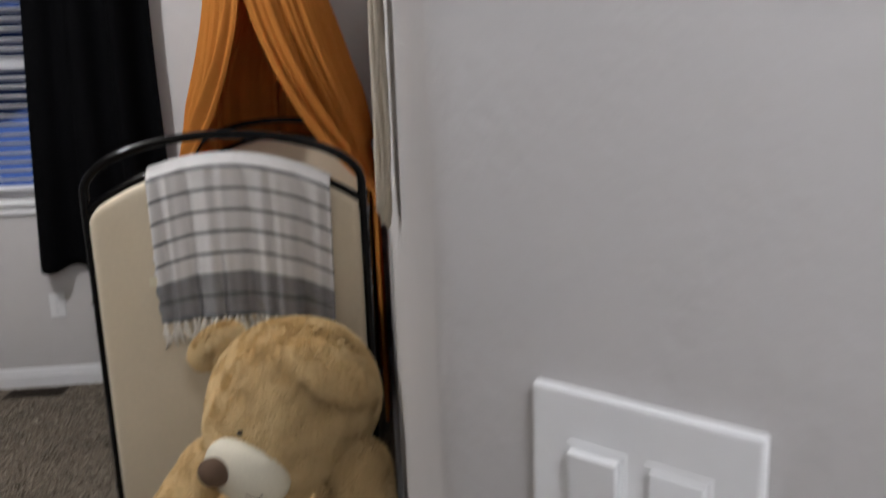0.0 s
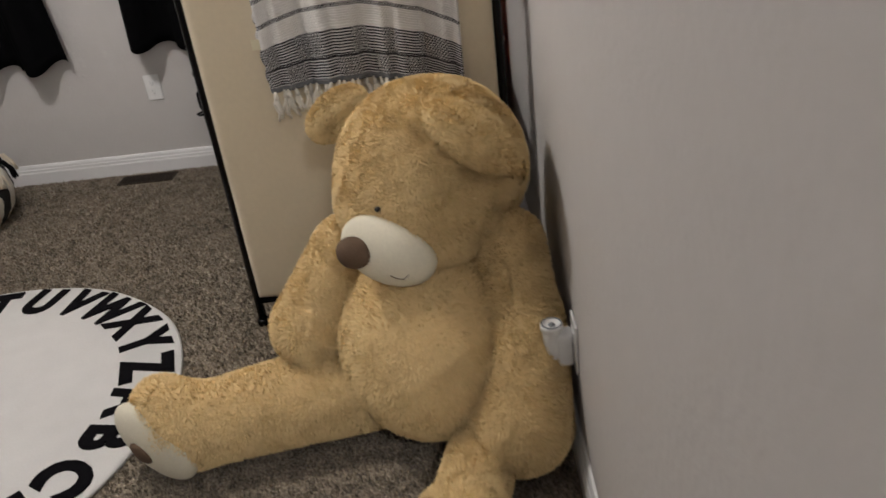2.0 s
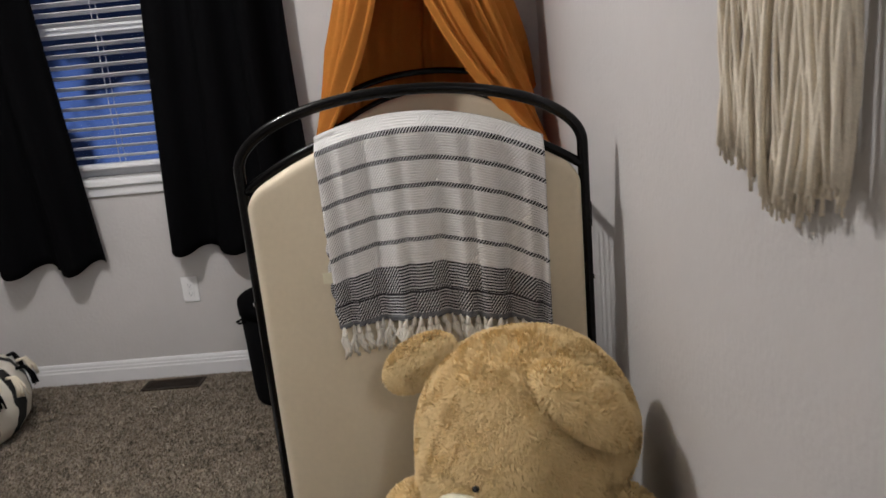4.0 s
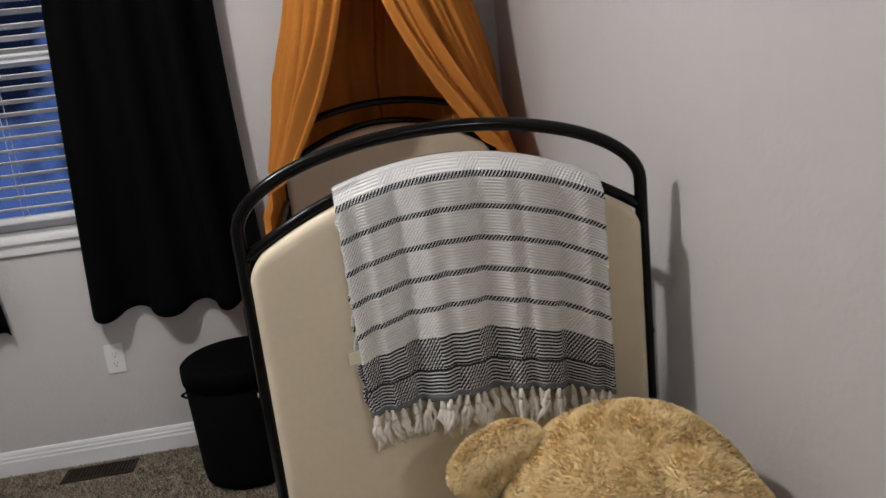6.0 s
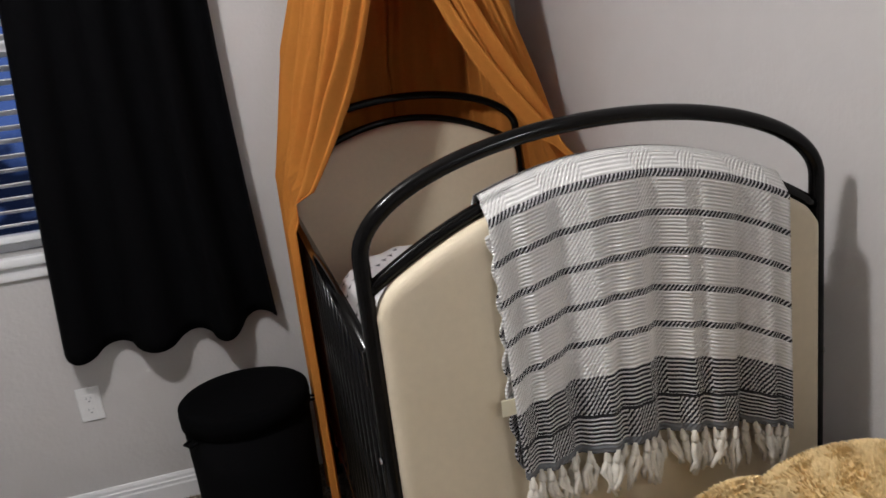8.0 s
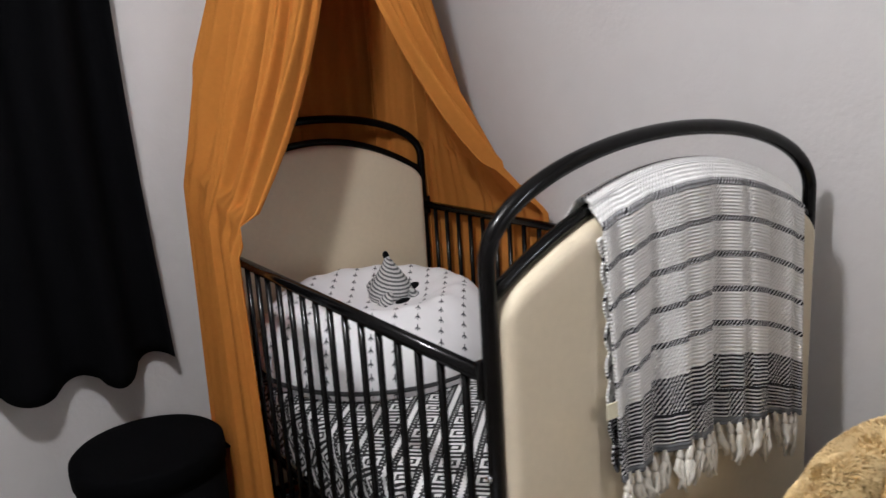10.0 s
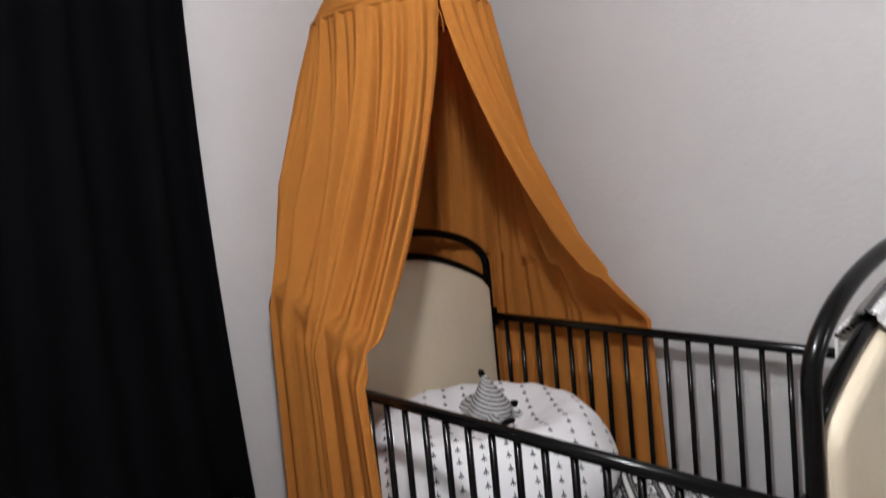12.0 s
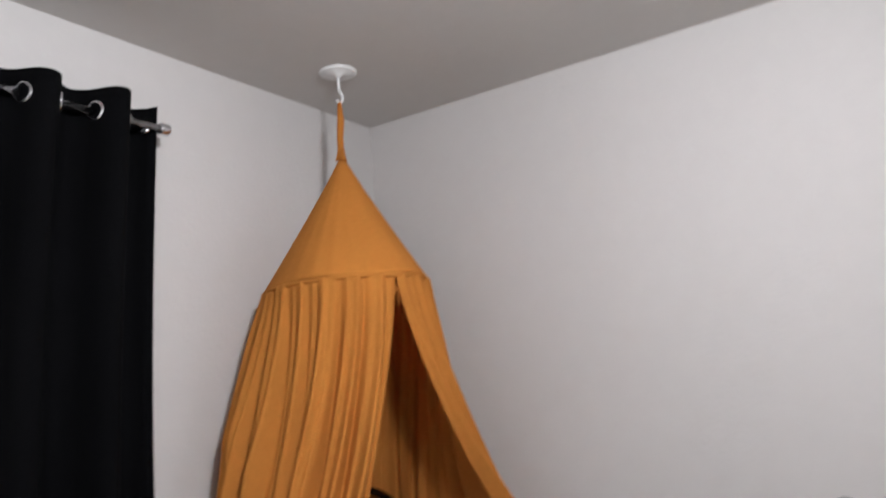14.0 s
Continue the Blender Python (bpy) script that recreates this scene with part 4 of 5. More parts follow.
def canopy():
    c = holder("bed_canopy", HOOK, "mustard muslin bed canopy hung from the ceiling", "bed canopy")
    bm = bmesh.new()
    tube(bm, [HOOK + Vector((0, 0, -0.10)), HOOK + Vector((0.002, 0, -0.16)), HOOK + Vector((-0.002, 0.002, -0.22)), (HOOK.x, HOOK.y, TIP_Z)], 0.011, 10, taper=[0.6, 1.0, 0.9, 1.1])
    for k in range(3):
        d = Vector((0.012 * math.cos(2 * k), 0.012 * math.sin(2 * k), 0))
        tube(bm, [Vector((HOOK.x, HOOK.y, TIP_Z + 0.05)) + d * 0.5, Vector((HOOK.x, HOOK.y, TIP_Z + 0.015)) + d * 1.4], 0.005, 6)
    part("hanging_strap", bm, MUSTARD, c, "twisted mustard hanging strap")
    # cone
    bm = bmesh.new()

    def cone(u, v):
        a = 2 * math.pi * u
        r = 0.012 + (RING_R - 0.012) * (v ** 1.06) + 0.0012 * math.sin(a * 26) * v
        x, y = HOOK.x + r * math.cos(a), HOOK.y + r * math.sin(a)
        return Vector((x, y, TIP_Z + 0.01 - (TIP_Z + 0.01 - RING_Z) * v - 0.004 * math.sin(a * 5) * v + ring_tilt(x, y)))
    sheet_grid(bm, cone, 120, 24)
    bmesh.ops.remove_doubles(bm, verts=bm.verts[:], dist=0.0002)
    thicken(part("cone_top", bm, MUSTARD, c, "pointed mustard top"), 0.002)
    bm = bmesh.new()
    tube(bm, [(HOOK.x + (RING_R - 0.003) * math.cos(a), HOOK.y + (RING_R - 0.003) * math.sin(a), RING_Z - 0.004 + 0.038 * RING_R * (0.677 * math.cos(a) - 0.736 * math.sin(a))) for a in (2 * math.pi * k / 64 for k in range(64))], 0.007, 8, closed=True)
    part("hoop", bm, MUSTARD, c, "cloth-covered hoop")
    # drape: from one edge of the front slit round the back to the other
    slit = math.atan2(-0.96, -0.26)
    low = [(0.0, Vector((-0.890, -0.535, 0.96))), (0.14, Vector((-0.882, -0.33, 1.03))), (0.27, Vector((-0.875, -0.13, 1.105))), (0.38, Vector((-0.74, -0.034, 1.08))), (0.5, Vector((-0.47, -0.030, 0.97))), (0.62, Vector((-0.20, -0.032, 0.97))),
           (0.72, Vector((-0.040, -0.10, 0.97))), (0.88, Vector((-0.040, -0.44, 0.97))), (1.0, Vector((-0.040, -0.700, 0.962)))]
    foot = [(0.0, Vector((-0.900, -0.63, 0.02))), (0.14, Vector((-0.890, -0.37, 0.02))), (0.27, Vector((-0.888, -0.115, 0.02))), (0.38, Vector((-0.74, -0.037, 0.02))), (0.5, Vector((-0.47, -0.032, 0.02))), (0.62, Vector((-0.20, -0.034, 0.02))),
            (0.72, Vector((-0.036, -0.10, 0.02))), (0.88, Vector((-0.036, -0.46, 0.02))), (1.0, Vector((-0.036, -0.750, 0.02)))]
    rnd = random.Random(5)
    ph = [rnd.uniform(0, 6.28) for _ in range(6)]

    def drape(u, v):
        a = slit - 2 * math.pi * u
        top = Vector((HOOK.x + RING_R * math.cos(a), HOOK.y + RING_R * math.sin(a), RING_Z))
        top.z += ring_tilt(top.x, top.y)
        pl, pf = spline(low, u), spline(foot, u)
        vr = 0.56                           # share of the length above the rails
        if v < vr:
            k = v / vr
            left = min(1.0, max(0.0, (0.40 - u) / 0.12))
            right = max(0.0, (u - 0.72) / 0.28)
            back = max(0.0, 1 - abs(u - 0.5) / 0.27) ** 0.5
            swing = k ** (1 + 0.65 * left + 0.3 * right)
            swing = swing * (1 - back) + min(1.0, k / 0.55) * back
            p = Vector((top.x + (pl.x - top.x) * swing, top.y + (pl.y - top.y) * swing, top.z + (pl.z - top.z) * k))
            out = Vector((math.cos(a), math.sin(a), 0))
            side = (Vector((pl.x, pl.y, 0)) - Vector((HOOK.x, HOOK.y, 0))).normalized()
            p += out * (0.012 * math.sin(math.pi * min(1, k * 1.1)) * (1 - back) * (1 - left))
            p += Vector((-0.02, 0.0, -0.06)) * (math.sin(math.pi * k) * right)
            out = out.lerp(side, k * k * (3 - 2 * k)).normalized()
        else:
            k = (v - vr) / (1 - vr)
            p = pl.lerp(pf, k)
            out = (Vector((pl.x, pl.y, 0)) - Vector((HOOK.x, HOOK.y, 0))).normalized()
        s1 = math.sin(2 * math.pi * 21 * u + ph[0] + 0.7 * math.sin(5 * v + ph[1]))
        s2 = math.sin(2 * math.pi * 47 * u + ph[3] + 0.9 * math.sin(4 * v + ph[4] + 9 * u))
        fold = math.copysign(abs(s1) ** 0.7, s1) * 0.85 + s2 * (0.55 - 0.2 * v) + math.sin(2 * math.pi * 11 * u + ph[2] + 1.1 * v) * 0.5
        room = 0.0035 + 0.0225 * min(1.0, v / 0.35)
        if 0.3 < u < 0.7:
            room = min(room, 0.010)
        if u > 0.68 and v > 0.45:
            room = min(room, 0.010)
        if u < 0.34 and v > 0.25:
            room = room + (0.0095 - room) * min(1.0, (v - 0.35) / 0.2) if v > 0.35 else room
        p += out * (fold * room)
        p.x, p.y = min(p.x, -0.006), min(p.y, -0.006)
        if v > vr - 0.06 and u < 0.34 and p.x > CX0 - 0.013 and p.y < CYH - 0.03:
            p.x = CX0 - 0.013
        return p
    bm = bmesh.new()
    sheet_grid(bm, drape, 640, 64)
    thicken(part("drape", bm, MUSTARD, c, "gathered mustard drape, parted at the front"), 0.0016)
    # little tie at the top of the slit
    sx, sy = HOOK.x + RING_R * math.cos(slit), HOOK.y + RING_R * math.sin(slit)
    bm = bmesh.new()
    for d in (-0.012, 0.012):
        tube(bm, [(sx, sy + 0.004, RING_Z - 0.03), (sx + d * 0.6, sy + 0.002, RING_Z - 0.05), (sx + d, sy + 0.006, RING_Z - 0.085)], 0.0022, 6)
    part("tie", bm, MUSTARD, c, "small cloth tie")
    return c


canopy()


def ceiling_hook():
    h = holder("ceiling_hook", HOOK, "white ceiling hook on a round plate", "hook")
    bm = bmesh.new()
    lathe(bm, [(0, -0.001), (0.058, -0.001), (0.058, -0.005), (0.05, -0.009), (0.012, -0.011), (0.009, -0.02), (0, -0.02)], HOOK, 40)
    part("plate", bm, PLASTIC, h, "round white plate")
    bm = bmesh.new()
    tube(bm, [HOOK + Vector((0, 0, -0.018)), HOOK + Vector((0, 0, -0.06))] + [HOOK + Vector((0.016 * math.sin(a), 0, -0.083 + 0.018 * math.cos(a))) for a in (radians(20 + 26 * k) for k in range(9))], 0.0042, 8)
    part("hook", bm, PLASTIC, h)
    return h


ceiling_hook()


# ---------------------------------------------------------------- throw over the footboard
def throw():
    t = holder("throw_blanket", (-0.41, CYF, 1.12), "white throw with dark stripes, draped over the crib footboard", "blanket")
    xl, xr, front, back = -0.674, -0.167, 0.430, 0.30
    over = 0.06

    def base(u):
        x = xl + (xr - xl) * u
        return x, bow_z(x) + 0.014

    def f(u, v):
        x, zt = base(u)
        total = front + over + back
        s = v * total
        x += 0.010 * (1 - min(1, s / front)) * (0.6 - u) * 2
        rip = 0.009 * math.sin(19 * u + 1.0) + 0.006 * math.sin(41 * u + 2.3) + 0.003 * math.sin(83 * u)
        drop = 1 - min(1.0, s / front)
        yf = CYF - 0.034
        if s < front:
            y = yf - max(0.0, 0.006 + rip * (0.25 + 0.9 * drop) + 0.012 * drop)
            z = zt - (front - s) - 0.030 * max(0.0, 1 - s / 0.12) * math.sin(math.pi * min(1.0, u ** 0.8)) ** 0.8
            if zt - z < 0.03:
                y = CYF - 0.016 - (yf and (-(y - (CYF - 0.016))) * min(1, (zt - z) / 0.03))
        elif s < front + over:
            a = math.pi * (s - front) / over
            y, z = CYF - 0.016 * math.cos(a), zt + 0.006 * math.sin(a)
        else:
            y = CYF + 0.030 + max(0.0, rip)
            z = zt - (s - front - over)
            if zt - z < 0.03:
                y = CYF + 0.016 + (y - CYF - 0.016) * (zt - z) / 0.03
        if u < 0.10 and s < front:                     # folded edge turned under
            y += 0.004
        return Vector((x, y, z))
    length = lambda u: front + over + back
    bm = bmesh.new()
    sheet_grid(bm, f, 110, 150, uv=lambda u, v: ((xr - xl) * u, v * length(u)))
    thicken(part("cloth", bm, BLANKET, t), 0.005)
    # second layer of the folded throw, peeping out at the side
    def g(u, v):
        p = f(0.02 + 0.12 * u, 0.01 + v * 0.46)
        q = Vector((p.x - 0.008 - 0.008 * abs(math.sin(24 * v)) - 0.004 * math.sin(6 * v), min(p.y + 0.010, CYF - 0.0305), p.z + 0.006))
        return q
    bm = bmesh.new()
    sheet_grid(bm, g, 10, 70, uv=lambda u, v: (0.2 + 0.07 * u, v * 0.37))
    thicken(part("under_layer", bm, BLANKET, t, "folded under layer of the throw"), 0.004)
    rnd = random.Random(11)
    for i in range(27):
        u = (i + 0.5) / 27
        p = f(u, 0.0) + Vector((rnd.uniform(-0.004, 0.004), 0, 0.004))
        bm = bmesh.new()
        sway, n = rnd.uniform(-0.018, 0.018), rnd.choice((2, 3))
        L = rnd.uniform(0.042, 0.064)
        knot = p + Vector((sway * 0.3, -0.002, -0.016))
        tube(bm, [p, p.lerp(knot, 0.5), knot, knot + Vector((0, 0, -0.006))], 0.0056, 7, taper=[0.7, 0.9, 1.35, 0.9])
        for k in range(n + 1):
            e = Vector((sway + rnd.uniform(-0.012, 0.012), rnd.uniform(-0.008, 0.006), -L + rnd.uniform(-0.012, 0.01)))
            tube(bm, [knot, knot + e * 0.35 + Vector((rnd.uniform(-0.010, 0.010), 0, 0)), knot + e * 0.7 + Vector((rnd.uniform(-0.007, 0.007), -0.003, 0)), knot + e], 0.0048, 6, taper=[1, 1.15, 1.1, 0.6])
        part("tassel", bm, FRINGE, t, "white knotted tassel")
    p = f(0.0, 0.155)
    bm = bmesh.new()
    box(bm, (p.x - 0.022, p.y - 0.002, p.z - 0.014), (p.x + 0.004, p.y + 0.0005, p.z + 0.012), 0.0006)
    part("tag", bm, TAG, t, "small cream sewn-in tag", smooth=False)
    return t


throw()


# ---------------------------------------------------------------- black hamper
def hamper():
    c = (-1.105, -0.265, 0.0)
    h = holder("laundry_hamper", c, "black round fabric hamper with a lid", "hamper")
    bm = bmesh.new()
    lathe(bm, [(0, 0.002), (0.165, 0.002), (0.178, 0.012), (0.183, 0.05), (0.186, 0.22), (0.190, 0.385), (0.186, 0.39), (0.0, 0.39)], c, 64)
    for v in bm.verts:
        a = math.atan2(v.co.y - c[1], v.co.x - c[0])
        k = 1 + 0.008 * math.sin(3 * a + 9 * v.co.z)
        v.co.x, v.co.y = c[0] + (v.co.x - c[0]) * k, c[1] + (v.co.y - c[1]) * k
    part("body", bm, BLACK_FELT, h)
    bm = bmesh.new()
    lathe(bm, [(0.1905, 0.380), (0.1965, 0.378), (0.198, 0.41), (0.196, 0.432), (0.186, 0.441), (0.16, 0.443), (0.08, 0.439), (0.0, 0.437)], c, 64)
    part("lid", bm, BLACK_CLOTH, h, "black lid with a soft rim")
    for a in (radians(5), radians(215)):
        d = Vector((math.cos(a), math.sin(a), 0))
        s = Vector((-d.y, d.x, 0))
        o = Vector(c) + d * 0.192 + Vector((0, 0, 0.365))
        bm = bmesh.new()
        tube(bm, [o + s * 0.018, o + s * 0.016 + d * 0.022 + Vector((0, 0, -0.004)), o - s * 0.016 + d * 0.022 + Vector((0, 0, -0.004)), o - s * 0.018], 0.0045, 8)
        part("handle", bm, BLACK_CLOTH, h, "black loop handle")
    return h


hamper()


# ---------------------------------------------------------------- round alphabet rug
def letter_mesh(ch):
    cu = bpy.data.curves.new("letter", "FONT")
    cu.body, cu.size, cu.align_x, cu.align_y = ch, 0.195, "CENTER", "CENTER"
    cu.extrude, cu.bevel_depth, cu.offset, cu.resolution_u = 0.0025, 0.001, 0.0088, 4
    tmp = new("letter", cu)
    bpy.context.view_layer.update()
    me = bpy.data.meshes.new_from_object(tmp)
    bpy.data.objects.remove(tmp)
    me.materials.clear()
    me.materials.append(RUG_BLACK)
    for v in me.vertices:
        v.co.x *= 0.80
    return me


def rug():
    c, r = (-1.74, -1.83, 0.0), 0.702
    g = holder("alphabet_rug", c, "round white rug with black alphabet border", "rug")
    bm = bmesh.new()
    lathe(bm, [(0, 0.001), (r - 0.004, 0.001), (r, 0.006), (r - 0.003, 0.012), (r - 0.012, 0.015), (r * 0.7, 0.0155), (r * 0.4, 0.0155), (0, 0.0155)], c, 128)
    for v in bm.verts:
        a = math.atan2(v.co.y - c[1], v.co.x - c[0])
        k = 1 + 0.004 * math.sin(5 * a) + 0.003 * math.sin(11 * a + 1)
        v.co.x, v.co.y = c[0] + (v.co.x - c[0]) * k, c[1] + (v.co.y - c[1]) * k
    part("rug_base", bm, RUG_WHITE, g, "white tufted rug body")
    rnd = random.Random(2)
    step = 360 / 26
    for i, ch in enumerate("ABCDEFGHIJKLMNOPQRSTUVWXYZ"):
        a = radians(14.5 - step - i * step)
        ob = new("letter", letter_mesh(ch))
        ob.matrix_basis = pose(c[0] + (r - 0.105) * math.cos(a), c[1] + (r - 0.105) * math.sin(a), 0.0165, 0, 0, math.degrees(a) - 90 + rnd.uniform(-5, 5))
        under(ob, g, "black letter " + ch)
    return g


rug()


# ---------------------------------------------------------------- striped pouf
def pouf():
    c = (-2.46, -0.51, 0.0)
    p = holder("striped_pouf", c, "black and cream striped floor pouf with tassels", "pouf")
    bm = bmesh.new()
    prof = [(0.02, 0.003), (0.20, 0.003), (0.265, 0.02), (0.305, 0.07), (0.322, 0.14), (0.312, 0.21), (0.27, 0.275), (0.20, 0.312), (0.10, 0.325), (0.015, 0.324)]
    sheet_grid(bm, lambda u, v: Vector((c[0], c[1], 0)) + lathe_point(prof, u, v), 72, 36, uv=lambda u, v: (u * 1.92, v))
    bmesh.ops.remove_doubles(bm, verts=bm.verts[:], dist=0.0003)
    bmesh.ops.holes_fill(bm, edges=bm.edges[:])
    bmesh.ops.recalc_face_normals(bm, faces=bm.faces[:])
    part("cushion", bm, POUF_CLOTH, p)
    rnd = random.Random(4)
    for k in range(18):
        a = 2 * math.pi * k / 18
        q = Vector((c[0] + 0.290 * math.cos(a), c[1] + 0.290 * math.sin(a), 0.255))
        d = Vector((math.cos(a), math.sin(a), 0))
        bm = bmesh.new()
        for j in range(7):
            w = Vector((rnd.uniform(-0.012, 0.012), rnd.uniform(-0.012, 0.012), 0))
            tube(bm, [q, q + d * 0.03 + w * 0.5 + Vector((0, 0, 0.004)), q + d * 0.048 + w + Vector((0, 0, -0.035)), q + d * 0.05 + w * 1.6 + Vector((0, 0, -0.075))], 0.0055, 6, taper=[1.3, 1.1, 1, 0.6])
        part("tassel", bm, BLACK_FELT if k % 2 else CORD, p, "black yarn tassel" if k % 2 else "cream yarn tassel")
    return p


def lathe_point(prof, u, v):
    k = v * (len(prof) - 1)
    i = min(int(k), len(prof) - 2)
    f = k - i
    r = prof[i][0] + (prof[i + 1][0] - prof[i][0]) * f
    z = prof[i][1] + (prof[i + 1][1] - prof[i][1]) * f
    a = 2 * math.pi * u
    return Vector((r * math.cos(a), r * math.sin(a), z))


pouf()


# ---------------------------------------------------------------- knotted wall hanging
def wall_hanging():
    y0, y1, zt = -2.550, -2.235, 1.78
    w = holder("macrame_wall_hanging", (-0.01, (y0 + y1) / 2, zt), "cream cotton macrame wall hanging with long fringe", "wall hanging")
    bm = bmesh.new()
    tube(bm, [(-0.021, y0 - 0.06, zt), (-0.021, y1 + 0.06, zt)], 0.009, 12)
    part("dowel", bm, WOOD, w, "pale wooden dowel")
    rnd = random.Random(9)
    n = 64
    for i in range(n):
        u = (i + 0.5) / n
        y = y0 + (y1 - y0) * u
        z_end = 1.168 + 0.022 * math.sin(9 * u + 1) * 0.6 + rnd.uniform(-0.014, 0.014) - 0.02 * math.sin(math.pi * u) + 0.018 * u
        pts, tp = [], []
        ph, fq = rnd.uniform(0, 6), rnd.uniform(9, 16)
        x0 = -0.013 - rnd.uniform(0, 0.014)
        for k in range(15):
            f = k / 14
            z = zt + (z_end - zt) * f
            pts.append((min(x0 + 0.004 * math.sin(fq * f + ph) - 0.003 * f, -0.006), y + 0.006 * math.sin(fq * 0.7 * f + ph) * f + rnd.uniform(-0.001, 0.001), z))
            tp.append(1.0 if f < 0.9 else 1.0 + 0.5 * (f - 0.9) / 0.1)
        bm = bmesh.new()
        tube(bm, pts, rnd.uniform(0.0028, 0.0038), 6, taper=tp)
        for j in range(4):
            e = Vector(pts[-1])
            tube(bm, [pts[-2], e + Vector((rnd.uniform(-0.003, 0.002), rnd.uniform(-0.006, 0.006), -rnd.uniform(0.0, 0.018)))], 0.0013, 4)
        part("cord", bm, CORD, w)
    return w


wall_hanging()


# ---------------------------------------------------------------- plush bear
def union(pieces):
    def f(X, Y, Z):
        d = None
        for g, k in pieces:
            e = g(X, Y, Z)
            d = e if d is None else soft_min(d, e, k)
        d = np.maximum(d, 0.004 - Z)
        return np.maximum(d, X + 0.010)
    return f


def furry(name, f, lo, hi, parent, seed, count, bare=None, label=""):
    """A stuffed plush piece: a soft uneven skin with a coat of short tufts."""
    v, q = blob(f, lo, hi, 0.0115)
    e = 1e-3
    g = np.stack([f(v[:, 0] + e, v[:, 1], v[:, 2]) - f(v[:, 0] - e, v[:, 1], v[:, 2]), f(v[:, 0], v[:, 1] + e, v[:, 2]) - f(v[:, 0], v[:, 1] - e, v[:, 2]),
                  f(v[:, 0], v[:, 1], v[:, 2] + e) - f(v[:, 0], v[:, 1], v[:, 2] - e)], -1)
    nrm = g / np.maximum(np.linalg.norm(g, axis=1), 1e-9)[:, None]
    lump = np.array([noise.noise(Vector(p) * 9) * 0.003 + noise.noise(Vector(p) * 34) * 0.0014 for p in v])
    v = v + nrm * (lump - 0.006)[:, None]
    rs = np.random.RandomState(seed)
    a, b, c, d = (v[q[:, i]] for i in range(4))
    area = np.linalg.norm(np.cross(c - a, d - b), axis=1)
    face = rs.choice(len(q), count, p=area / area.sum())
    s, t = rs.rand(count, 1), rs.rand(count, 1)
    root = (a[face] * (1 - s) + b[face] * s) * (1 - t) + (d[face] * (1 - s) + c[face] * s) * t
    n = nrm[q[face]].mean(1)
    keep = root[:, 2] > 0.010
    if bare is not None:
        keep &= bare(root[:, 0], root[:, 1], root[:, 2]) > 0.003
    root, n = root[keep], n[keep]
    wave = lambda k, o: np.sin(root @ np.array(k) + o)
    flow = np.stack([wave((61, 23, 47), 1) + wave((-97, 71, 33), 2), wave((31, 67, -53), 3) + wave((83, -41, 91), 4), wave((-43, 59, 73), 5) + wave((67, 103, -37), 0)], -1) * 0.5
    lean = np.array([0, 0, -0.45]) + flow * 0.42 + rs.normal(0, 0.26, root.shape)
    lean -= n * (lean * n).sum(1, keepdims=True)
    L = 0.0075 + 0.0055 * rs.rand(len(root), 1)
    tip = root + n * L * 0.75 + lean * L * 0.8
    mid = root + n * L * 0.5 + lean * L * 0.3
    side = np.cross(n, lean)
    side /= np.maximum(np.linalg.norm(side, axis=1, keepdims=True), 1e-9)
    w = 0.0011 * (0.7 + 0.6 * rs.rand(len(root), 1))
    hair = np.stack([root - side * w, root + side * w, mid + side * w * 0.9, mid - side * w * 0.9, tip], 1).reshape(-1, 3)
    hair[:, 2], hair[:, 0] = np.maximum(hair[:, 2], 0.003), np.minimum(hair[:, 0], -0.003)
    k = np.arange(len(root))[:, None] * 5
    faces = (k + np.array([[0, 1, 2, 3]])).tolist() + (k + np.array([[3, 2, 4]])).tolist()
    me = raw_mesh(name, [(v, q, FUR_SKIN), (hair, faces, FUR)])
    return under(new(name, me), parent, label)


def plain_blob(name, f, c, reach, step, mat, parent, label):
    v, q = blob(f, [k - reach for k in c], [k + reach for k in c], step)
    return under(new(name, raw_mesh(name, [(v, q, mat)])), parent, label)


def folded_ear(c, r):
    """A flap lying on the head's upper side, thick along its free lower edge and running out upwards."""
    skull = ellipsoid(c, r)
    way = np.array((0.43, -0.62, 0.56)) / np.linalg.norm((0.43, -0.62, 0.56))
    mid = np.array(c) + way * np.array(r)
    n = way / np.array(r)
    n /= np.linalg.norm(n)
    along = np.array((0.147, -0.004, -0.129))
    along -= n * (along @ n)
    along /= np.linalg.norm(along)
    up = np.cross(n, along)
    up *= np.sign(up[2])

    def f(X, Y, Z):
        d = skull(X, Y, Z)
        p = np.stack([X, Y, Z], -1) - mid
        a, b = p @ along, p @ up + 0.45 * d
        oval = (np.sqrt((a / 0.112) ** 2 + (b / 0.072) ** 2) - 1) * 0.07
        rise = 0.050 - 0.42 * np.maximum(b + 0.02, 0)
        return -soft_min(-(d - np.maximum(rise, 0.004)), -oval, 0.022)
    return f


